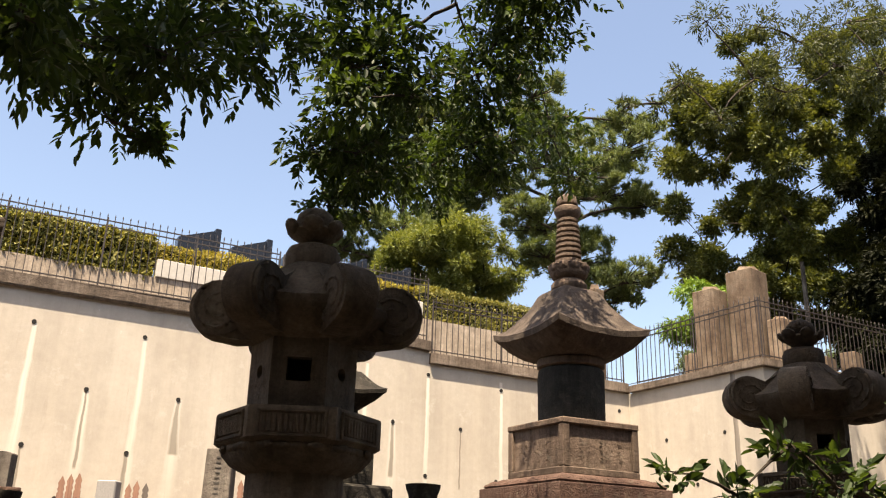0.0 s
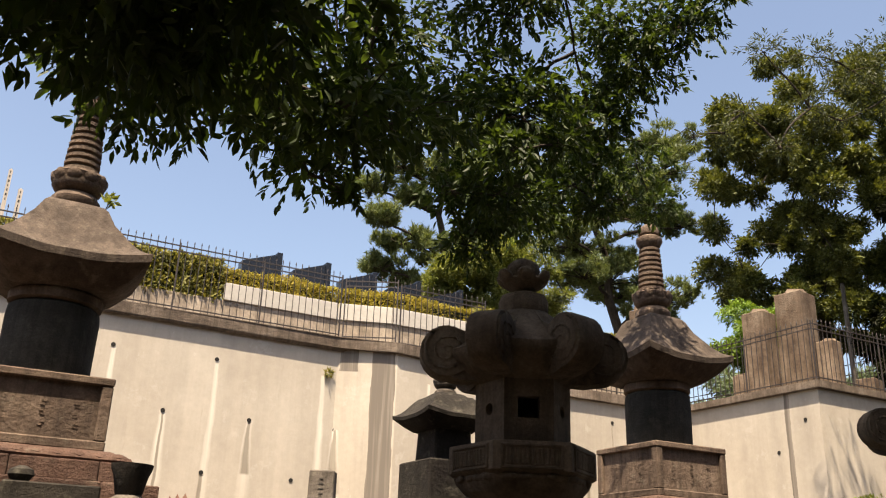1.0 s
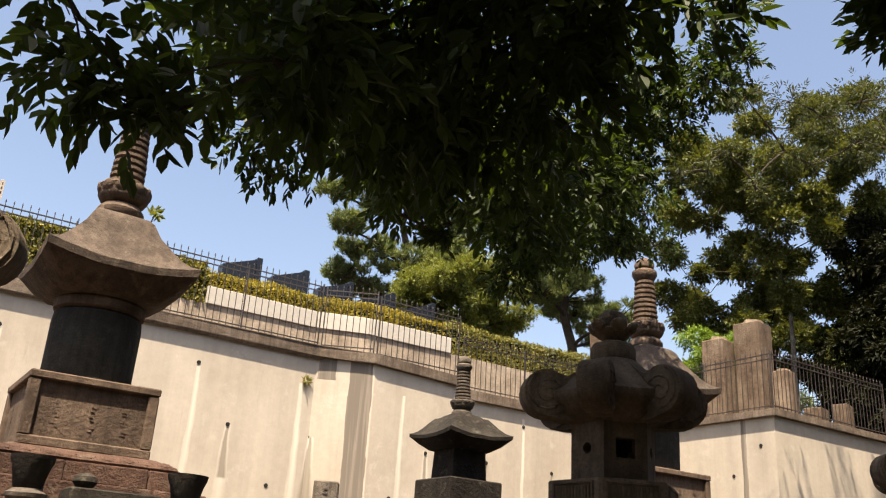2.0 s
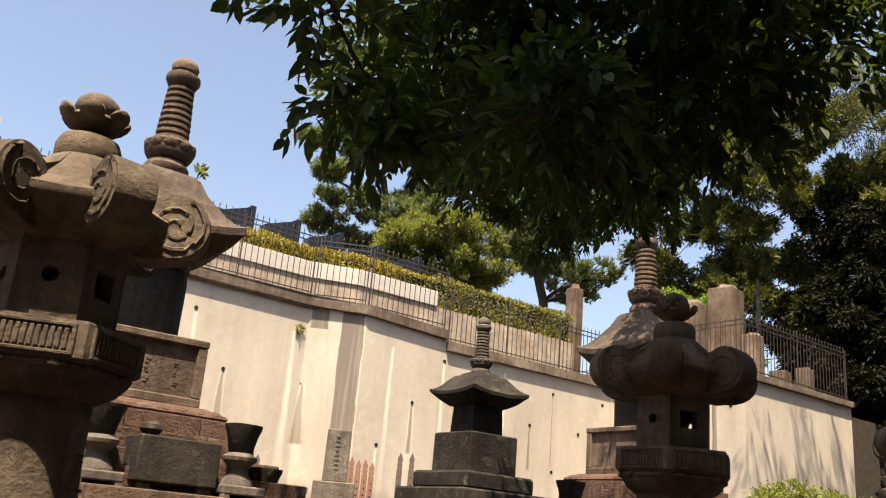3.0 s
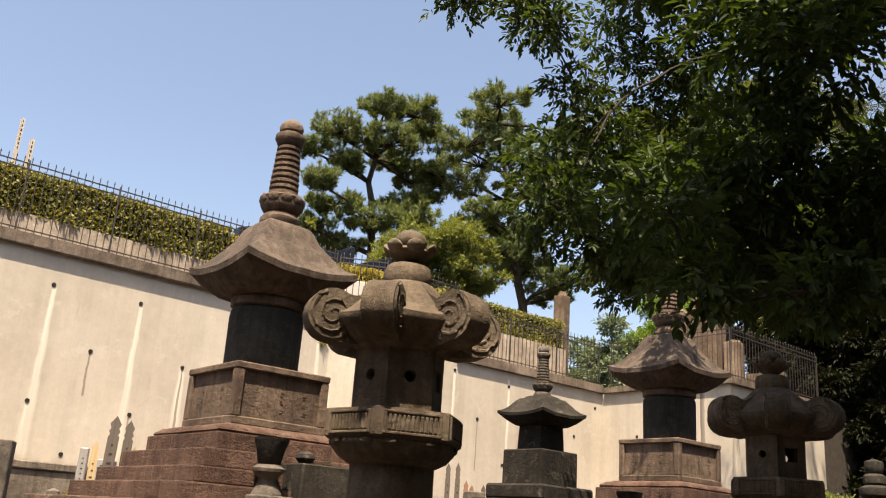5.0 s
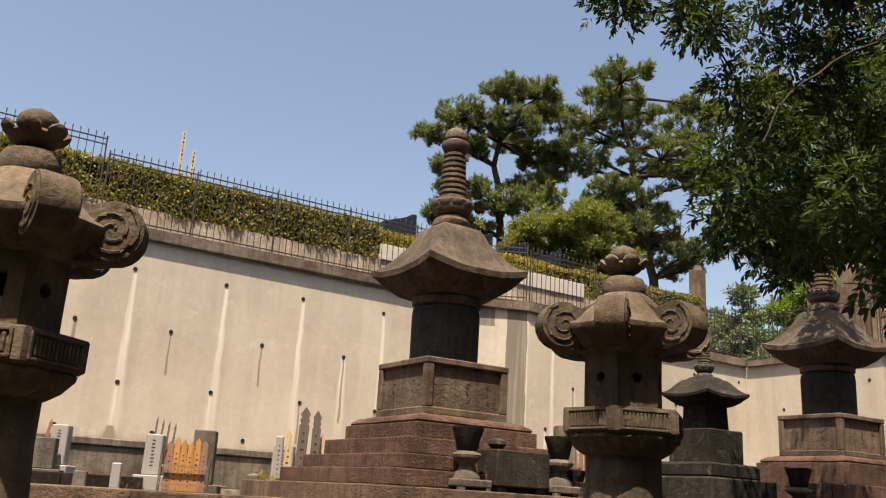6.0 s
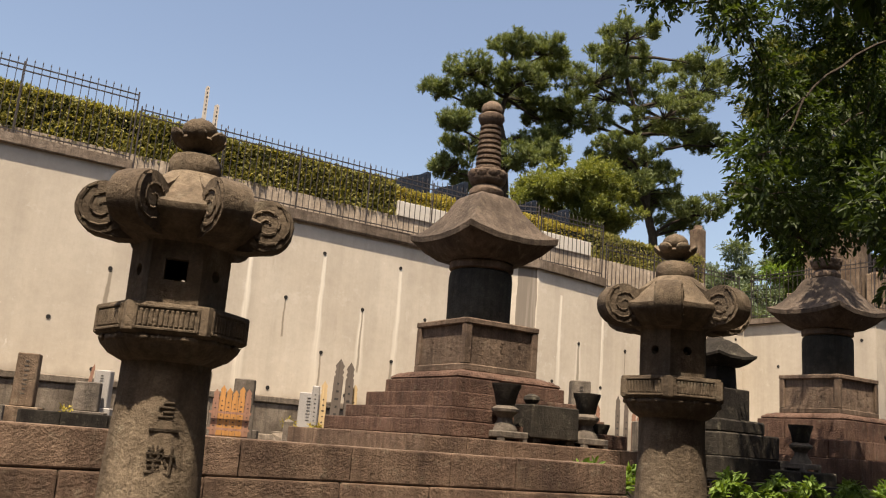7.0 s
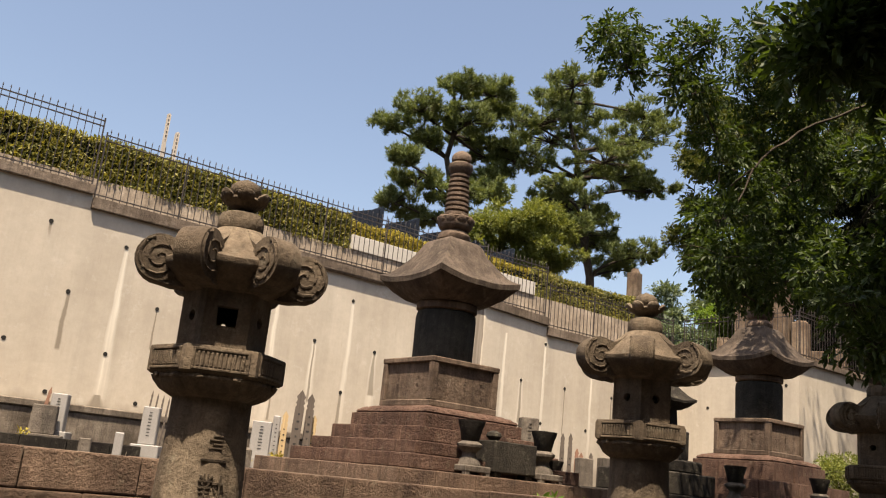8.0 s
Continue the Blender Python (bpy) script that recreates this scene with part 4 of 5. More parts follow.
def gravestone(at, w, h, material, label, turn=0.0, plinth=True, bars=0, top="flat", base_h=0.22):
    gv = thing("gravestone", at, label, "gravestone", group="graves on the terrace", turn=turn)
    z = 0.0
    if plinth:
        b = bmesh.new()
        box(b, (0, 0, base_h / 2), (w * 0.85, w * 0.8, base_h / 2), 0.015)
        part("plinth", rough_up(b, 0.004), material, gv)
        z = base_h
    b = bmesh.new()
    if top == "round":
        n = 12
        pts = [(-w / 2, 0), (w / 2, 0)] + [(w / 2 * math.cos(a), h - w * 0.12 + w * 0.12 * math.sin(a)) for a in [math.pi * i / n for i in range(n + 1)]]
        lo = [b.verts.new((x, -w * 0.3, z + zz)) for x, zz in pts]
        hi = [b.verts.new((x, w * 0.3, z + zz)) for x, zz in pts]
        for i in range(len(pts)):
            j = (i + 1) % len(pts)
            b.faces.new((lo[i], lo[j], hi[j], hi[i]))
        b.faces.new(lo[::-1]), b.faces.new(hi)
    elif top == "point":
        box(b, (0, 0, z + h * 0.46), (w / 2, w / 2, h * 0.46), 0.012)
        loft(b, [poly_ring(w * 0.7, z + h * 0.92, 4, 4, 45), poly_ring(w * 0.03, z + h, 4, 4, 45)])
    else:
        box(b, (0, 0, z + h / 2), (w / 2, w * 0.42, h / 2), 0.015, 0, 0.97)
    part("shaft", rough_up(b, 0.003), material, gv)
    if bars:
        writing_bars(gv, 0, -w * 0.425, z + h * 0.85, bars * 2, w * 0.22, h * 0.7 / (bars * 2), M_INK if material is M_WHITEGR else M_WORNINK)
    return gv


def grave_board(at, h, w, material, label, lean=0.0, turn=0.0, notched=True):
    """A tall narrow wooden memorial board with a notched, pointed head."""
    gb = thing("grave_board", at, label, "grave board", group="wooden grave boards")
    b = bmesh.new()
    pts = [(-w / 2, 0), (w / 2, 0), (w / 2, h * 0.8), (w * 0.36, h * 0.82), (w / 2, h * 0.85), (w * 0.36, h * 0.88), (w / 2, h * 0.92), (0, h), (-w / 2, h * 0.92), (-w * 0.36, h * 0.88), (-w / 2, h * 0.85), (-w * 0.36, h * 0.82), (-w / 2, h * 0.8)]
    if not notched:
        pts = [(-w / 2, 0), (w / 2, 0), (w / 2, h - w * 0.35), (0, h), (-w / 2, h - w * 0.35)]
    thick = 0.007 if notched else w * 0.45
    lo = [b.verts.new((x, -thick, z)) for x, z in pts]
    hi = [b.verts.new((x, thick, z)) for x, z in pts]
    for i in range(len(pts)):
        j = (i + 1) % len(pts)
        b.faces.new((lo[i], lo[j], hi[j], hi[i]))
    b.faces.new(lo[::-1]), b.faces.new(hi)
    ob = part("board", b, material, gb)
    ob.rotation_euler = (0, radians(lean), radians(turn))
    b = bmesh.new()
    for i in range(7):
        box(b, (0.004 * (i % 2), -thick - 0.0015, h * (0.72 - 0.085 * i)) if notched else (0, -thick - 0.0015, h - w - 0.11 * i), (w * (0.1 + 0.05 * (i % 3)), 0.001, h * 0.011 if notched else 0.03))
    tagged(part("inscription", b, M_INK, ob, "brushed black characters"), kind="stuff")
    return gb


T = 1.55
gravestone((3.7, 11.3, T), 0.34, 0.72, M_GREYST, "grey slab gravestone with a flat top on a plinth", -30, bars=4, base_h=0.74)
gravestone((-3.1, 16.3, T), 0.29, 0.66, M_WHITEGR, "pale granite gravestone with dark inscription near the wall", -30, bars=5, base_h=0.38)
gravestone((-1.81, 15.2, T), 0.29, 0.66, M_WHITEGR, "pale granite gravestone with dark inscription", -30, bars=4, base_h=0.3)
gravestone((0.95, 16.3, T), 0.4, 0.72, M_WHITEGR, "pale granite gravestone beside dry plants", -30, bars=4, base_h=0.3)
gravestone((-2.52, 14.6, T), 0.15, 0.45, M_WHITEGR, "small pale stone marker post", -20, plinth=False)
gravestone((-3.4, 16.0, T), 0.42, 0.5, M_GREYST, "low grey gravestone on a wide plinth", -20, base_h=0.3)
gravestone((-3.0, 14.8, T), 0.2, 0.3, M_GREYST, "small grey stone block", -20, plinth=False)
gravestone((-1.5, 13.6, T), 0.34, 0.8, M_GREYST, "grey gravestone behind orange grave boards", -25, base_h=0.2)
gravestone((-0.75, 13.4, T), 0.16, 0.42, M_GREYST, "small stone post with a pointed cap", -25, plinth=False, top="point")
gravestone((-0.5, 14.0, T), 0.14, 0.32, M_WHITEGR, "small pale stone marker post", -25, plinth=False)
gravestone((-5.2, 15.8, T), 0.5, 0.62, M_GREYST, "grey gravestone on a plinth near the wall ledge", -20, base_h=0.3)
gravestone((-4.35, 16.4, T), 0.36, 0.9, M_POST, "brown upright gravestone near the wall", -20, bars=4, base_h=0.3)
gravestone((5.55, 11.6, T), 0.3, 0.55, M_GREYST, "grey gravestone by the small pagoda", -20, base_h=0.35)
gravestone((2.6, 12.5, T), 0.26, 1.08, M_WHITEGR, "plain pale granite gravestone behind the tall pagoda", -30, plinth=False)
gravestone((1.3, 12.6, T), 0.28, 1.05, M_GREYST, "grey gravestone with a rounded head", -30, base_h=0.3, top="round")
gravestone((9.6, 14.6, T), 0.4, 0.75, M_GREYST, "grey gravestone near the wall foot", -20, base_h=0.4)
low = thing("low_stone_enclosure", (0, 0, 0), "long low dark stone blocks round a grave plot", "stone blocks")
stone_run(low, (-4.6, 14.9), (-2.0, 14.9), T, T + 0.26, 0.3, M_DARKST, 401, 0.6, 0.03)
stone_run(low, (-6.6, 15.2), (-4.8, 15.2), T, T + 0.3, 0.3, M_GREYST, 405, 0.6, 0.03)

# boards: two old grey ones, fresh ones beside them, an orange rack, four thin dark ones
for x, y, h, w, m, lean in ((-0.43, 12.45, 1.42, 0.15, M_WOODGREY, 1.5), (-0.17, 12.5, 1.39, 0.13, M_WOODGREY, 0), (-0.58, 12.55, 1.05, 0.1, M_WOODPALE, 0), (-0.05, 12.55, 1.05, 0.09, M_WOODPALE, 1)):
    grave_board((x, y, T), h, w, m, "weathered grey wooden grave board" if m is M_WOODGREY else "fresh pale wooden grave board", lean, -25)
gravestone((-0.7, 12.6, T), 0.12, 0.96, M_WHITEGR, "narrow pale stone post with dark writing", -25, plinth=False, bars=5)
rack = thing("board_rack", (-2.1, 12.5, T), "thin wooden rack holding orange grave boards", "rack", turn=-30)
for z in (0.18, 0.42):
    b = bmesh.new()
    box(b, (0, -0.06, z), (0.34, 0.012, 0.016))
    part("crossbar", b, M_WOODRED, rack)
for s in (-1, 1):
    b = bmesh.new()
    box(b, (s * 0.33, -0.06, 0.28), (0.018, 0.018, 0.28))
    part("upright", b, M_GREYST, rack)
for i in range(6):
    a = radians(-30)
    d = -0.24 + 0.095 * i
    m = M_WOODNEW if i in (1, 2, 3, 4) else M_WOODRED
    grave_board((-2.1 + d * math.cos(a), 12.5 + d * math.sin(a), T), 0.76 + 0.03 * ((i * 5) % 3), 0.088, m, "orange fresh wooden grave board in a rack", 0, -30)
for i in range(4):
    grave_board((-1.8 + 0.1 * i, 15.55 - 0.03 * i, T), 1.28 - 0.03 * i, 0.035, M_WOODGREY, "thin dark wooden grave board", 3, -30)
for i in range(3):
    grave_board((-3.4 + 0.07 * i, 16.45, T), 1.15 - 0.1 * i, 0.06, M_WOODRED, "leaning reddish wooden grave board", 7 + 3 * i, -30)
for x, y, h, m in ((4.14, 11.8, 1.15, M_WOODRED), (4.26, 11.8, 1.17, M_WOODRED), (4.38, 11.8, 1.14, M_WOODRED), (4.5, 11.8, 1.16, M_WOODRED), (4.62, 11.8, 1.13, M_WOODRED), (5.12, 11.8, 1.34, M_WOODGREY), (5.34, 11.8, 1.36, M_WOODGREY), (5.54, 11.8, 1.08, M_WOODRED), (5.72, 11.85, 1.02, M_WOODRED), (5.95, 11.8, 1.04, M_WOODGREY), (2.85, 12.5, 1.06, M_WOODRED), (2.95, 12.5, 1.1, M_WOODRED), (3.07, 12.5, 1.08, M_WOODGREY), (2.02, 12.5, 1.1, M_WOODRED), (2.12, 12.5, 1.13, M_WOODRED), (2.22, 12.5, 1.15, M_WOODRED)):
    grave_board((x, y, T), h, 0.085, m, "weathered reddish wooden grave board" if m is M_WOODRED else "weathered grey wooden grave board", 0, -25)

# ---- stones and graves above the wall ----


def tall_post(at, w, h, label, turn=0):
    p = thing("grave_post", at, label, "grave post", group="tall grave posts above the wall", turn=turn)
    b = bmesh.new()
    box(b, (0, 0, h * 0.48), (w / 2, w / 2, h * 0.48), 0.02)
    loft(b, [poly_ring(w * 0.705, h * 0.96, 4, 4, 45), poly_ring(w * 0.5, h, 4, 4, 45)])
    part("shaft", rough_up(b, 0.01, 3), M_POST, p)
    b = bmesh.new()
    box(b, (0, 0, 0.2), (w * 0.9, w * 0.9, 0.2), 0.02)
    part("plinth", rough_up(b, 0.01, 3), M_POST, p)
    return p


tall_post((17.75, 15.0, 6.0), 0.74, 3.12, "tall square brown stone post by the wall corner", 10)
tall_post((17.05, 15.6, 6.0), 0.62, 2.62, "square brown stone post with a flat head", 10)
tall_post((18.1, 14.4, 6.0), 0.46, 1.75, "low brown stone post among graves", 10)
tall_post((17.5, 20.7, 6.0), 0.42, 4.1, "narrow stone post at the hedge end", 10)
for x, y, w, h in ((17.75, 16.9, 0.5, 0.9), (18.3, 17.3, 0.5, 1.1), (18.9, 16.2, 0.5, 0.8), (20.6, 15.2, 0.6, 0.9), (21.4, 14.9, 0.5, 1.1)):
    gravestone((x, y, 6.0), w, h, M_POST, "small brown gravestone above the wall", 15, base_h=0.3)

for i in range(5):
    s = thing("black_gravestone", (5.0 + 1.27 * i, 19.95, 6.0), "polished black granite gravestone with a slanting top", "gravestone", group="row of black gravestones")
    b = bmesh.new()
    h = 3.1
    prism(b, [(-0.4, -0.12), (0.42, -0.12), (0.42, 0.2), (-0.4, 0.2)], 0.3, [h - 0.36, h - 0.06, h - 0.06, h - 0.36])
    part("slab", b, M_BLACKGR, s)
    b = bmesh.new()
    box(b, (0.5, 0.05, h / 2), (0.07, 0.2, h / 2), 0.01)
    part("side_post", b, M_BLACKGR, s)
    b = bmesh.new()
    box(b, (0, 0.04, 0.15), (0.56, 0.3, 0.15), 0.01)
    part("plinth", b, M_BLACKGR, s)
b = bmesh.new()
box(b, (2.2, 20.9, 7.4), (2.1, 0.15, 1.4), 0.01)
tagged(part("brick_parapet", b, M_ORANGE), "orange brick parapet beyond the hedge", "parapet", kind="structure")
b = bmesh.new()
box(b, (2.2, 20.9, 8.815), (2.15, 0.2, 0.015))
tagged(part("parapet_cap", b, M_WHITEBLK), "pale cap of the brick parapet", "parapet cap", kind="structure")
grave_board((-0.62, 20.85, 6.0), 4.16, 0.085, M_WOODWHITE, "very tall pale wooden memorial post", notched=False)
grave_board((-0.34, 20.8, 6.0), 3.72, 0.1, M_WOODWHITE, "very tall cream wooden memorial post", notched=False)

# ---- trees and plants ----


def limb(b, p0, p1, r0, r1, bend=0.15, steps=7, seed=0):
    rng = random.Random(seed)
    p0, p1 = Vector(p0), Vector(p1)
    L = (p1 - p0).length
    off = Vector((rng.uniform(-1, 1), rng.uniform(-1, 1), rng.uniform(0, 1))) * bend * L
    pts = []
    for i in range(steps + 1):
        t = i / steps
        pts.append(p0.lerp(p1, t) + off * math.sin(math.pi * t) + Vector((rng.uniform(-1, 1), rng.uniform(-1, 1), rng.uniform(-1, 1))) * 0.012 * L)
    tube(b, pts, [r0 + (r1 - r0) * (i / steps) for i in range(steps + 1)], 7)
    return pts


def broad_tree(name, root, top, trunk_r, clumps, density, length, material, label, droop=0.2, detailed=False, width=0.45, hubs=None, flat=0.75, shell=0.55, twig=0.02, near=(), near_length=0.075):
    tr = thing(name, (0, 0, 0), label, "tree")
    b = bmesh.new()
    limb(b, root, top, trunk_r, trunk_r * 0.55, 0.04, 8, 5)
    part("trunk", b, M_BARK, tr, smooth=True)
    hubs = hubs or [top]
    b = bmesh.new()
    for i, h in enumerate(hubs[1:]):
        start = min(hubs[:i + 1], key=lambda q: (Vector(q) - Vector(h)).length)
        limb(b, start, h, twig * 1.9, twig * 1.1, 0.08, 8, 50 + i)
    nodes = [Vector(h) for h in hubs]
    order = sorted(list(clumps) + list(near), key=lambda c: min((Vector(h) - Vector(c[:3])).length for h in hubs))
    for i, (x, y, z, r) in enumerate(order):
        q = Vector((x, y, z))
        origin = min(nodes, key=lambda h: (h - q).length)
        limb(b, origin, q, twig * 1.3, twig * 0.5, 0.08, 6, i)
        nodes.append(q)
        for j in range(3):
            d = Vector((math.cos(i + 2.1 * j), math.sin(i + 2.1 * j), 0.2 - 0.3 * (j % 2))) * r * 0.8
            limb(b, q - d * 0.15, q + d, twig * 0.5, twig * 0.2, 0.1, 4, i * 7 + j)
    tagged(part("branchwork", b, M_BARK, tr), kind="stuff")
    lv = part("crown", clump_leaves(clumps, density, length, length * width, material, droop, detailed, shell, flat), material, tr)
    tagged(lv, kind="stuff")
    if near:
        lv = part("low_crown", clump_leaves(near, density * 1.9, near_length, near_length * width, material, droop, detailed, shell, flat), material, tr)
        tagged(lv, kind="stuff")
    return tr


BOUGH_LOW = [(-1.7, 2, 2.7, 0.45), (-1.7, 2, 3.9, 0.6), (-1.7, 2.3, 3.5, 0.6), (-1.7, 2.3, 4.2, 0.6), (-1.5, 2.5, 3.3, 0.6), (-1.4, 3, 3.5, 0.6), (-1.3, 1.7, 3.3, 0.6), (-1.2, 2.4, 3, 0.6), (-1.1, 2.7, 3.2, 0.6), (-1, 1.9, 3.1, 0.6), (-1, 1.9, 3.5, 0.6), (-0.8, 2.2, 3.1, 0.6), (-0.8, 2.6, 3.1, 0.6), (-0.7, 3.1, 3.3, 0.6), (-0.6, 1.8, 3.4, 0.6), (-0.1, 3, 3.2, 0.45)]
BOUGH_LEFT = [(-0.6, 4.4, 4.1, 0.6), (-0.5, 6.1, 7.2, 0.6), (-0.4, 4.6, 4.6, 0.6), (-0.3, 4.7, 4.1, 0.6), (-0.2, 6.1, 6.8, 0.45), (-0, 6.4, 7.2, 0.6), (0.1, 6.6, 7.5, 0.6)]
BOUGH_HIGH = [(0.2, 5.9, 6.8, 0.6), (0.3, 4.4, 4, 0.6), (0.3, 5.2, 4.5, 0.6), (0.3, 5.6, 6.5, 0.6), (0.4, 5.5, 7.2, 0.6), (0.4, 5.9, 7.3, 0.6), (0.6, 5.1, 4.3, 0.6), (0.6, 6, 6.8, 0.6), (0.9, 4.2, 4, 0.6), (0.9, 4.6, 4.2, 0.6), (0.9, 5.7, 6.1, 0.6), (1, 5.1, 3.9, 0.25), (1.1, 5.4, 4.1, 0.25), (1.1, 5.8, 5.3, 0.6), (1.2, 5.8, 5.9, 0.6), (1.5, 4.9, 4.6, 0.6), (1.5, 5.6, 5.7, 0.6)]
BOUGH_MIDDLE = [(1.6, 5.8, 5.5, 0.6), (1.9, 5.6, 7.9, 0.6), (2.1, 6.2, 7.3, 0.6), (2.2, 5.9, 7.7, 0.6), (2.3, 5, 7.9, 0.6), (2.3, 5.4, 7.8, 0.6), (2.5, 5.2, 7.1, 0.6), (2.5, 6, 7.1, 0.6), (2.6, 4.8, 7.6, 0.6), (2.6, 6.1, 5.8, 0.6), (2.7, 5.6, 7, 0.6), (2.7, 6.3, 6.7, 0.6), (2.8, 5.5, 5.2, 0.6), (2.8, 5.9, 5.4, 0.6), (2.9, 5.7, 5.6, 0.6), (3, 5.9, 6.5, 0.6), (3, 6.2, 4.8, 0.6)]
BOUGH_BACK = [(3.2, 5.8, 6.9, 0.6), (3.2, 6.6, 4.9, 0.6), (3.5, 7.1, 5.1, 0.6), (4.2, 7.3, 5.4, 0.6), (4.3, 6.5, 6.1, 0.6), (4.4, 6.1, 7.1, 0.6), (4.4, 6.5, 7, 0.6), (4.5, 6.5, 6.5, 0.6), (4.5, 7.9, 5.5, 0.6)]
BOUGH_RIGHT = [(4.6, 6.8, 6.1, 0.6), (4.6, 7.2, 5.7, 0.6), (4.7, 6.2, 6.8, 0.6), (4.8, 5.7, 6.9, 0.6), (4.9, 5.5, 7.8, 0.6), (5, 6.5, 6.8, 0.6), (5, 7.3, 6, 0.6), (5.1, 5.4, 7.2, 0.35), (5.1, 5.8, 7.3, 0.6), (5.3, 7.8, 5.9, 0.45)]
SHADE_OVERHEAD = [(-3.3, 0.5, 6.6, 0.8), (-2.5, 0.2, 6, 0.8), (-2.9, 1, 7.2, 0.8), (-2, 0.8, 6.4, 0.8), (-1.3, 2.5, 8.5, 0.95), (-0.8, -1.1, 6.9, 0.95), (-0.4, -1.9, 7.8, 0.95), (-0.3, 1.1, 7.9, 0.95), (0.2, -1.1, 5.9, 0.95), (0.2, 2.3, 8.5, 0.95), (0.5, -3.1, 8.3, 0.95), (0.9, -1.5, 7.3, 0.95), (1.8, -0.2, 8.1, 0.95), (2.9, -2.4, 8.3, 0.95), (3.8, -1.9, 6.9, 0.95), (3.9, 1.4, 8.8, 0.95), (4.1, -1.7, 5.6, 0.95), (4.4, 0.6, 7.5, 0.95), (4.5, 0.6, 5.2, 0.95), (5.6, 1.6, 7.8, 0.95), (5.7, -1.4, 8.1, 0.95), (4.2, 3, 6.2, 0.7), (3.6, 2.7, 7.2, 0.8), (4.7, 2.8, 7, 0.7)]
BOUGH_TIPS = [(0.95, 5.25, 4.1, 0.42), (0.75, 5.2, 4.3, 0.4), (-1.65, 2.5, 2.85, 0.35), (-1.8, 2.5, 3.15, 0.38), (-1.45, 2.45, 2.8, 0.32), (3.0, 6.7, 4.5, 0.4), (4.8, 7.0, 5.4, 0.4), (6.5, 8.3, 6.9, 0.6), (6.9, 8.4, 6.4, 0.5), (6.0, 8.0, 7.6, 0.6)]


def moved(clumps, dx, dy, dz, k=1.0):
    return [(x + dx, y + dy, z + dz, r * k) for x, y, z, r in clumps]


BOUGH_REACH = [(2.8, 6.4, 4.95, 0.5), (3.4, 6.4, 5.6, 0.5), (2.5, 5.0, 4.7, 0.42), (3.1, 5.2, 5.0, 0.45)]
CROWN = moved(BOUGH_LEFT, 0.12, -0.1, 0.0, 0.9) + moved(BOUGH_HIGH, 0.22, -0.15, 0.08, 0.85) + moved(BOUGH_MIDDLE + BOUGH_BACK + BOUGH_RIGHT + BOUGH_TIPS, 0.05, -0.15, 0.05) + BOUGH_REACH
broad_tree("broadleaf_tree", (3.4, 0.3, 0), (3.0, 1.2, 4.6), 0.2, CROWN, 265, 0.08, M_LEAF,
           "broadleaf tree with dark drooping leaves over the path", 0.45, True, 0.44,
           [(3.0, 1.2, 4.6), (2.5, 4.2, 6.8), (2.7, 5.4, 7.2), (3.9, 6.0, 6.6), (3.2, 6.3, 6.0), (0.6, 2.4, 4.4), (0.9, 4.9, 5.6)], twig=0.01, shell=0.35, near=moved(BOUGH_LOW, 0.5, -0.1, 0.2, 0.88))
# added crown, mostly out of view, that keeps sun and sky off the lanterns
rng = random.Random(5)
SHADE = [(rng.uniform(0.0, 2.2), rng.uniform(1.4, 3.6), rng.uniform(6.3, 8.2), 0.8) for _ in range(24)]
broad_tree("broadleaf_tree", (4.6, -2.2, 0), (4.2, -2.0, 5.0), 0.24, SHADE_OVERHEAD + SHADE, 330, 0.16, M_LEAF,
           "added broadleaf crown above the path, shading the lanterns", 0.3, False, 0.5, twig=0.02, shell=0.2)


def ball_clumps(c, r, n, size, seed, squash=0.8, top_bias=0.0):
    rng = random.Random(seed)
    out = []
    for i in range(n):
        z = rng.uniform(-1, 1)
        a = rng.uniform(0, 2 * math.pi)
        k = rng.uniform(0.45, 1.0)
        s = math.sqrt(1 - z * z)
        out.append((c[0] + r * k * s * math.cos(a), c[1] + r * k * s * math.sin(a), c[2] + r * squash * k * z, size * rng.uniform(0.7, 1.25)))
    return out


broad_tree("broadleaf_tree", (26.5, 21, 6), (26.2, 20.6, 12), 0.4, ball_clumps((28.4, 20.0, 15.8), 6.7, 210, 0.8, 11, 0.98), 330, 0.15, M_LEAFTREE, "large rounded green tree above the wall corner", 0.2, False, 0.5)
broad_tree("shrub_tree", (14.1, 22.8, 6), (14.1, 22.8, 8.4), 0.12, ball_clumps((13.4, 22.8, 10.4), 2.5, 130, 0.5, 12, 0.55), 480, 0.1, M_SHRUB, "light green rounded shrub behind the hedge", 0.0, False, 0.45)
broad_tree("shrub_tree", (19.1, 17.5, 6), (19.1, 17.5, 7.5), 0.1, ball_clumps((19.1, 17.5, 8.5), 1.35, 24, 0.55, 13, 0.8), 420, 0.13, M_BRIGHT, "bright green small tree between grave posts", 0.5, False, 0.35)
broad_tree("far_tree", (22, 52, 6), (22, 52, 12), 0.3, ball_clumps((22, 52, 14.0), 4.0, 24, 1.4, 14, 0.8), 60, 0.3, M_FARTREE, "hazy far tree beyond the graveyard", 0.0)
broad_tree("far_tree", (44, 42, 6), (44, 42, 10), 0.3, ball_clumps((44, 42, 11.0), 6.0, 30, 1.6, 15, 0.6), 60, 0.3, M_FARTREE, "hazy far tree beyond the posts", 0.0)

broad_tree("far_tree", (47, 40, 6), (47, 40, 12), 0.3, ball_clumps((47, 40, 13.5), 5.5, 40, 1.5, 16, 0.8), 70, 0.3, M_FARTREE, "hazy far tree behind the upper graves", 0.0)

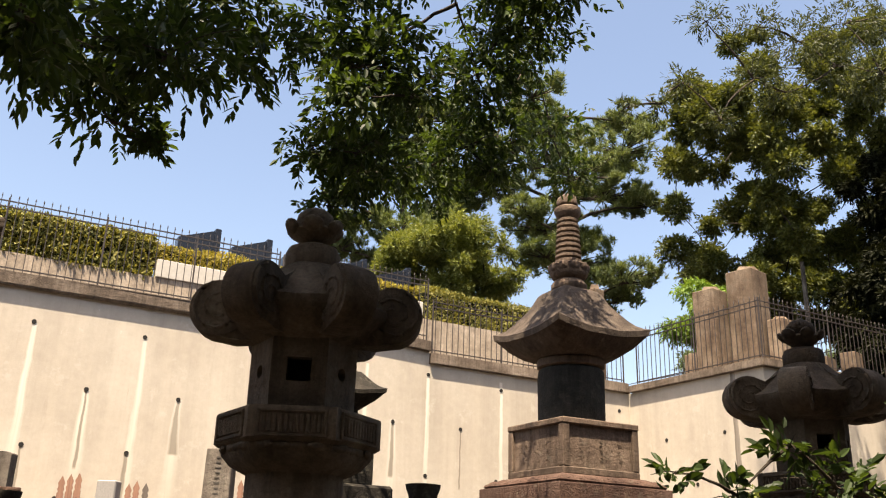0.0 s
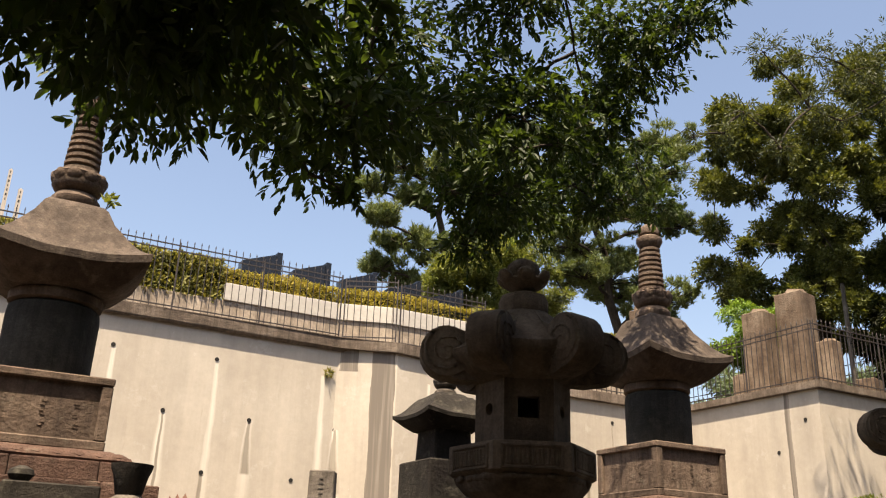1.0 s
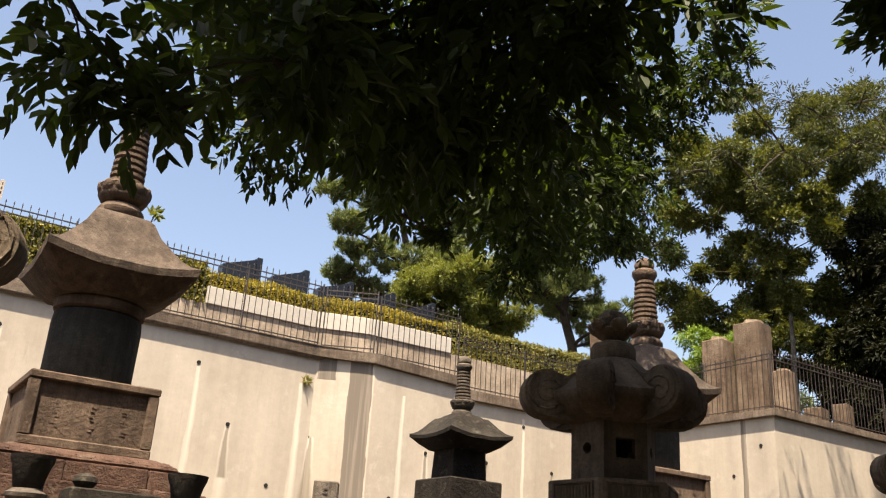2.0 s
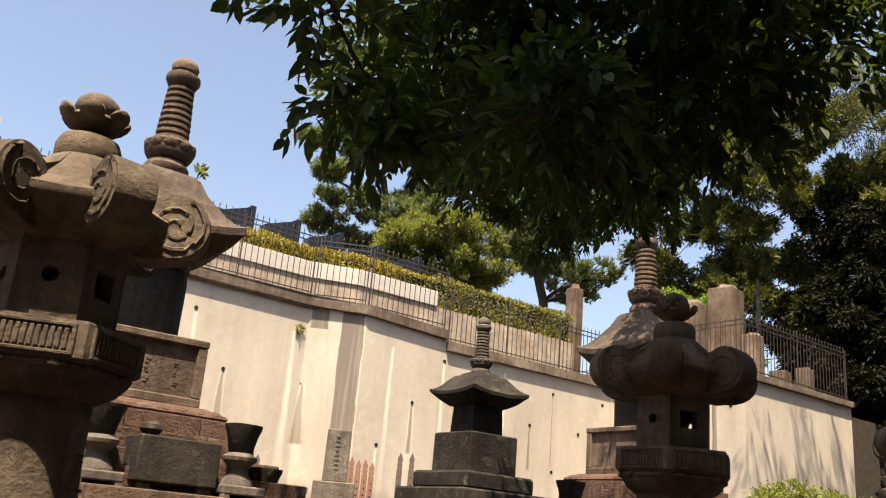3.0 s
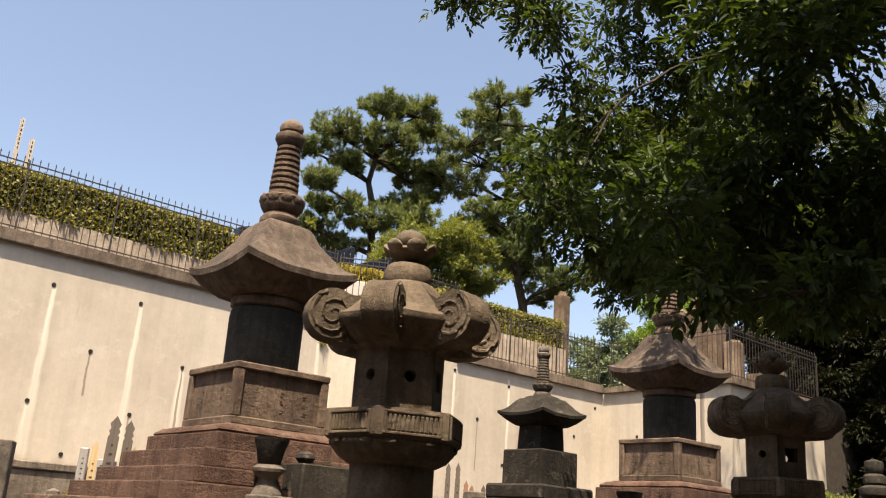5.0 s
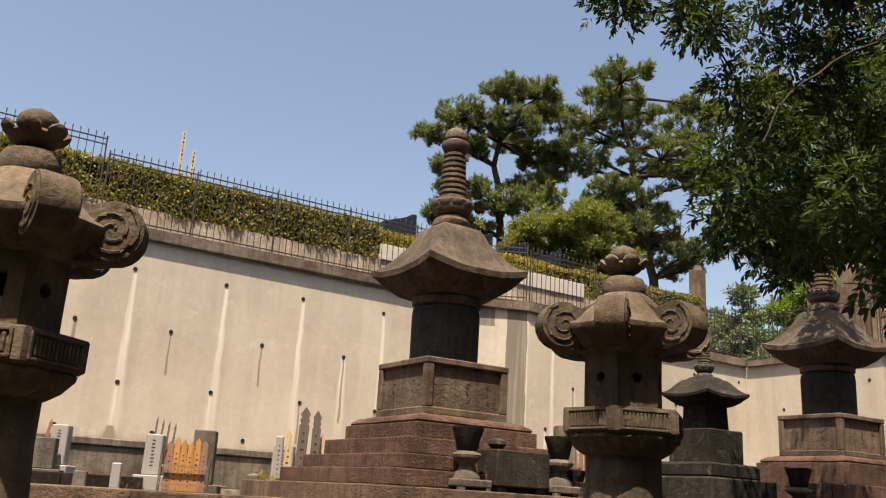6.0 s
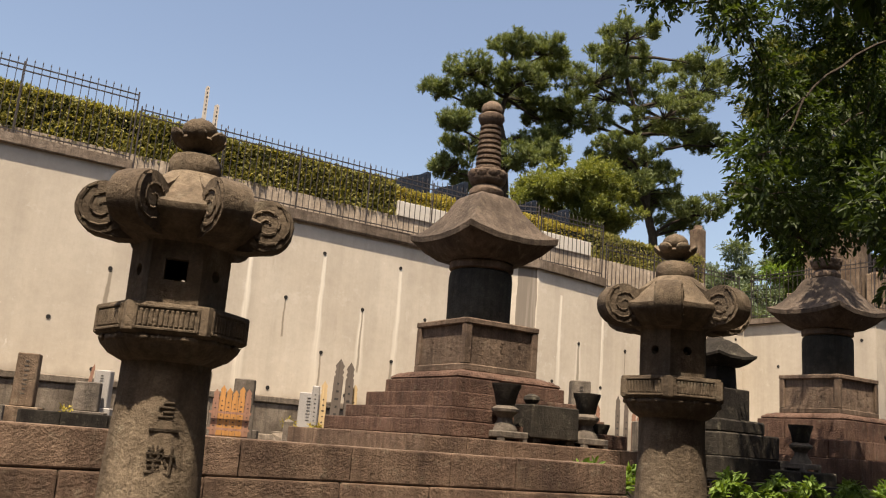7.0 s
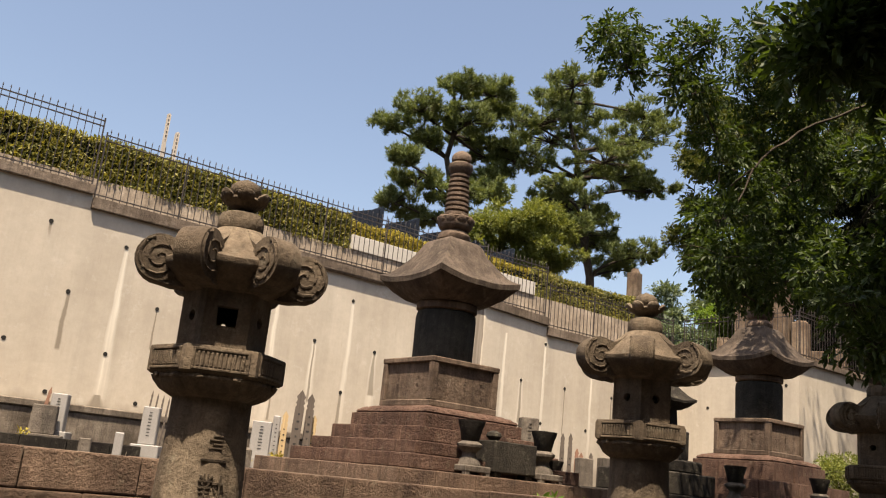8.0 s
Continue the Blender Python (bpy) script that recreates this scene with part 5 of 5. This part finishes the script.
# fine-leaved tree reaching in from the right
FINE = [(10.0, 10.5, 9.4, .35), (10.8, 10.5, 9.7, .45), (11.5, 10.6, 10.4, .5), (12.3, 10.5, 9.8, .5), (13.3, 10.5, 11.0, .7), (14.7, 10.4, 12.3, .9), (16.2, 10.3, 13.2, 1.0), (13.6, 10.5, 12.3, .7), (12.1, 10.5, 11.9, .6), (14.1, 10.4, 10.9, .6), (15.3, 10.0, 11.7, .8), (16.8, 10.0, 12.0, 1.0), (17.6, 10.0, 13.7, 1.0)]
broad_tree("fine_leaved_tree", (17.0, 5.0, 0), (16.6, 8.0, 10.5), 0.2, FINE, 150, 0.12, M_FEATHER, "tree with fine grey-green feathery leaves", 0.35, False, 0.28)


def pine(root, top, lobes, depth, spread, seed, label):
    """A pine: crooked trunk, limbs out to needle masses (x, z, r), each broken into tufted pads."""
    rng = random.Random(seed)
    tr = thing("pine_tree", (0, 0, 0), label, "pine tree", group="pines behind the wall")
    b = bmesh.new()
    pts = limb(b, root, top, 0.3, 0.07, 0.03, 12, seed)
    part("trunk", b, M_BARK, tr, smooth=True)
    b = bmesh.new()
    pads = []
    for i, (x, z, r) in enumerate(lobes):
        far = depth * (-1, 0.1, 0.9)[i % 3] * rng.uniform(0.5, 1.0)
        c = Vector((x, root[1] + far, z))
        start = min(pts, key=lambda p: abs(p.z - (z - 0.9)) + 0.1 * abs(p.x - x))
        limb(b, start, c - Vector((0, 0, r * 0.4)), 0.09, 0.03, 0.07, 6, seed * 100 + i)
        for k in range(int(16 + 22 * r)):
            a, d = rng.uniform(0, 2 * math.pi), math.sqrt(rng.random())
            p = c + Vector((math.cos(a) * d * r * spread, math.sin(a) * d * r * spread * 1.15, rng.uniform(-0.7, 0.5) * r * (1.15 - 0.5 * d)))
            limb(b, c - Vector((0, 0, r * 0.35)), p, 0.025, 0.012, 0.05, 3, seed * 999 + i * 31 + k)
            pads.append((p.x, p.y, p.z, rng.uniform(0.26, 0.42)))
    tagged(part("branchwork", b, M_BARK, tr), kind="stuff")
    pads = np.repeat(np.array(pads), 13, 0)
    m = len(pads)
    d = unit(m) * np.array([1, 1, 0.55])
    o = pads[:, :3] + d * pads[:, 3:] * RNG.uniform(0.3, 1.0, m)[:, None]
    ax = d * np.array([0.5, 0.5, 0]) + np.array([0, 0, 0.95]) + RNG.normal(size=(m, 3)) * 0.25
    ax /= np.linalg.norm(ax, axis=1, keepdims=True)
    k = 16
    O, AX = np.repeat(o, k, 0), np.repeat(ax, k, 0)
    e = AX * 0.75 + unit(m * k) * 0.75
    e /= np.linalg.norm(e, axis=1, keepdims=True)
    s = np.cross(e, unit(m * k))
    s = s / (np.linalg.norm(s, axis=1, keepdims=True) + 1e-9) * 0.02
    O = O + AX * RNG.uniform(-0.12, 0.08, m * k)[:, None]
    V = np.stack([O - s, O + s, O + e * RNG.uniform(0.16, 0.27, m * k)[:, None]], 1).reshape(-1, 3)
    me = bpy.data.meshes.new("needles")
    me.from_pydata(V.tolist(), [], np.arange(m * k * 3).reshape(-1, 3).tolist())
    me.materials.append(M_PINE)
    tagged(part("crown", me, M_PINE, tr), kind="stuff")
    return tr


pine((16.5, 30, 6), (15.4, 30, 19.2), [(15.0, 19.2, 0.68), (13.6, 18.0, 0.85), (12.6, 17.1, 0.57), (16.5, 19.4, 0.73), (17.9, 19.4, 0.74), (17.4, 18.1, 0.78), (15.4, 17.7, 0.87), (14.2, 16.6, 0.53), (18.5, 17.5, 0.67), (12.4, 15.0, 0.5), (13.7, 14.7, 0.77), (13.2, 13.6, 0.55), (15.2, 14.2, 0.88), (17.2, 15.5, 0.68), (14.7, 13.3, 0.66), (16.7, 14.5, 0.64), (18.4, 16.3, 0.44)],
     1.6, 1.35, 21, "tall pine with layered needle pads behind the hedge")
pine((23.0, 28, 6), (20.8, 28, 20.0), [(19.0, 19.9, 0.68), (20.5, 20.4, 0.64), (22.3, 20.4, 0.77), (24.4, 20.4, 0.79), (19.0, 18.6, 0.84), (21.2, 18.9, 0.92), (23.7, 18.8, 0.95), (25.3, 19.2, 0.55), (19.1, 16.9, 0.71), (21.5, 17.1, 0.96), (24.2, 17.5, 0.94), (25.9, 18.1, 0.61), (18.9, 15.0, 0.48), (21.0, 15.3, 0.83), (23.4, 15.6, 0.92), (25.1, 16.6, 0.59), (22.5, 14.1, 0.84), (24.3, 14.2, 0.74), (23.4, 12.9, 0.78), (25.0, 12.9, 0.62), (18.2, 17.4, 0.43), (20.0, 13.4, 0.6)],
     2.0, 1.95, 22, "larger dark pine with broad needle pads")


def cedar(root, h, r, seed):
    rng = random.Random(seed)
    cl = []
    for i in range(44):
        t = (i + 0.5) / 44
        a = i * 2.4
        rr = r * (1 - t) ** 0.5 * rng.uniform(0.2, 1)
        cl.append((root[0] + rr * math.cos(a), root[1] + rr * math.sin(a), root[2] + h * (0.04 + 0.93 * t), 0.9 * (1.15 - 0.6 * t)))
    return broad_tree("cedar", root, (root[0], root[1], root[2] + h * 0.9), 0.2, cl, 420, 0.22, M_SHADELEAF, "dark cedar standing in shade beyond the wall end", 0.5, False, 0.3)


for i, (x, y, h, r) in enumerate(((24.4, 12.9, 11, 2.3), (26.5, 16.3, 14, 3.2), (24.6, 10.8, 10, 2.4), (29.0, 13.5, 15, 3.2), (24.0, 8.2, 8.0, 2.2), (25.5, 14.6, 12, 2.6), (29.5, 17.5, 15, 3.2), (27.0, 11.5, 11, 2.6), (31.5, 16.5, 17, 3.4), (30.0, 10.5, 13, 3.0))):
    cedar((x, y, 0 if y < 13.6 else 6), h if y < 13.6 else h - 4, r, 31 + i)

# unseen trees past the path's end, added to shade the cedars
for i, (x, y, z) in enumerate(((19.5, 3.6, 9.5), (23.5, 4.5, 10.5), (27.5, 7.0, 11.0))):
    broad_tree("broadleaf_tree", (x, y, 0), (x, y, z - 2), 0.25, ball_clumps((x, y, z), 3.2, 26, 1.3, 80 + i, 0.8), 70, 0.25, M_SHADELEAF, "added unseen tall tree shading the cedars", 0.2)
# unseen trees added on the far side, behind the walk, to cut sky light
for i, (x, y) in enumerate(((-18, -6), (-13, -9), (-7, -9.5), (-1, -8.5), (5, -8.5), (11, -8), (17, -6), (-20, 2), (-20, 10))):
    broad_tree("broadleaf_tree", (x, y, 0), (x, y, 3), 0.2, ball_clumps((x, y, 6.4), 4.6, 40, 1.9, 60 + i, 1.25), 50, 0.5, M_SHADELEAF, "added unseen dark tree holding back sky light", 0.2)

# grass tuft growing from the wall
tuft = thing("wall_weed", (6.3, 18.07, 5.92), "dry olive weed growing from a weep hole", "weed")
q = unit(60) * np.array([1, 0.5, 1]) + np.array([0, -0.5, 0.1])
lv = part("blades", leaf_mesh(np.zeros((60, 3)) + q * 0.03, q, unit(60), 0.13, 0.022, M_HEDGE), M_HEDGE, tuft)
tagged(lv, kind="stuff")

sprig = thing("pagoda_weed", (0.2, 9.0, 5.07), "small green weed sprouting on the pagoda roof", "weed")
b = bmesh.new()
tube(b, [(0, 0, 0), (0.03, -0.02, 0.12), (0.05, -0.03, 0.24)], [0.008, 0.006, 0.003], 5)
part("stalk", b, M_BARK, sprig)
q = unit(26) + np.array([0.3, -0.2, 0.4])
lv = part("leaves", leaf_mesh(np.array([0.03, -0.02, 0.13]) + unit(26) * 0.05, q, unit(26), 0.09, 0.045, M_SHRUB), M_SHRUB, sprig)
tagged(lv, kind="stuff")

# low bushes
broad_tree("bush", (14.3, 10.4, 1.5), (14.3, 10.4, 2.1), 0.06, ball_clumps((13.9, 10.4, 2.7), 1.5, 30, 0.4, 41, 0.5), 420, 0.08, M_SHRUB, "yellow-green low bush before the wall", 0.1)
broad_tree("bush", (2.08, 0.9, 0), (2.08, 0.92, 1.4), 0.015, moved([(1.22, 1.26, 1.72, .06), (1.36, 1.25, 1.69, .09), (1.5, 1.24, 1.79, .08), (1.62, 1.24, 1.72, .13), (1.9, 1.2, 1.84, .1), (2.05, 1.22, 1.92, .12), (1.82, 1.2, 1.66, .12), (2.05, 1.2, 1.72, .16), (1.6, 1.2, 1.58, .1)], 0.33, -0.2, 0.1), 1500, 0.03, M_LEAF,
           "dark small-leaved bush beside the path", 0.0, True, 0.5, twig=0.003)
tower = thing("small_stone_tower", (14.9, 9.1, 1.5), "small dark stone tower of stacked rounded blocks", "stone tower")
for i, (r, z0, z1) in enumerate(((0.42, 0.0, 0.5), (0.3, 0.5, 0.95), (0.36, 0.95, 1.25), (0.27, 1.25, 1.6), (0.33, 1.6, 1.85), (0.24, 1.85, 2.1), (0.2, 2.1, 2.42))):
    b = bmesh.new()
    h = z1 - z0
    turned(b, [(r * 0.75, z0), (r * 0.97, z0 + h * 0.2), (r, z0 + h * 0.5), (r * 0.95, z0 + h * 0.8), (r * (0.7 if i < 6 else 0.15), z1)], 18)
    part("stone_block", rough_up(b, 0.01), M_DARKST, tower, smooth=True)
for i, (x, y) in enumerate(((0.3, 6.6), (1.8, 6.55), (2.6, 6.5), (3.4, 6.6), (4.2, 6.5), (5.1, 6.6), (-0.3, 6.7))):
    broad_tree("young_plant", (x, y, 0.9), (x, y, 1.3), 0.012, [(x, y, 1.58, .2), (x + .2, y - .05, 1.42, .18), (x - .18, y, 1.45, .17)], 420, 0.1, M_BRIGHT, "young plant with large light green leaves", 0.1, True, 0.5, twig=0.006)

for i, (x, y, k) in enumerate(((-0.9, 12.1, 1.0), (-0.3, 11.7, 0.8), (0.4, 16.0, 1.2), (-3.8, 15.6, 0.9))):
    broad_tree("grave_plant", (x, y, T), (x, y, T + 0.2 * k), 0.01, [(x, y, T + 0.3 * k, .16 * k), (x + .12, y, T + 0.18 * k, .13 * k)], 420, 0.1, M_HEDGEY, "small yellow-green plant on a grave plot", -0.2, False, 0.25, twig=0.005)
rng = random.Random(77)
for i in range(22):
    x, y, r = rng.uniform(-6.5, 0.6), rng.uniform(14.9, 16.7), rng.uniform(0.1, 0.24)
    s = thing("rubble_stone", (x, y, T), "rough broken grey stone lying on the terrace", "stone", group="broken stones by the wall", turn=rng.uniform(0, 90))
    b = bmesh.new()
    box(b, (0, 0, r * 0.45), (r * rng.uniform(0.8, 1.5), r * rng.uniform(0.6, 1.0), r * 0.46), r * 0.18, 0, rng.uniform(0.7, 0.95), 2)
    part("block", rough_up(b, r * 0.15, 6, i), M_LEDGE if i % 2 else M_GREYST, s)

# wires across the sky
wire = thing("overhead_wire", (0, 0, 0), "thin black overhead wires on a pole", "wire")
for z in (10.2, 10.6):
    b = bmesh.new()
    tube(b, [(30, 12 + 3 * i, z - 0.2 * math.sin(math.pi * i / 8)) for i in range(9)], [0.02] * 9, 4)
    part("cable", b, M_WIRE, wire)
b = bmesh.new()
tube(b, [(24.5, 18.5, 6.0), (24.5, 18.5, 11.6)], [0.09, 0.07], 10)
tagged(part("utility_pole", b, M_GREYST), "grey round utility pole behind the wall", "pole")
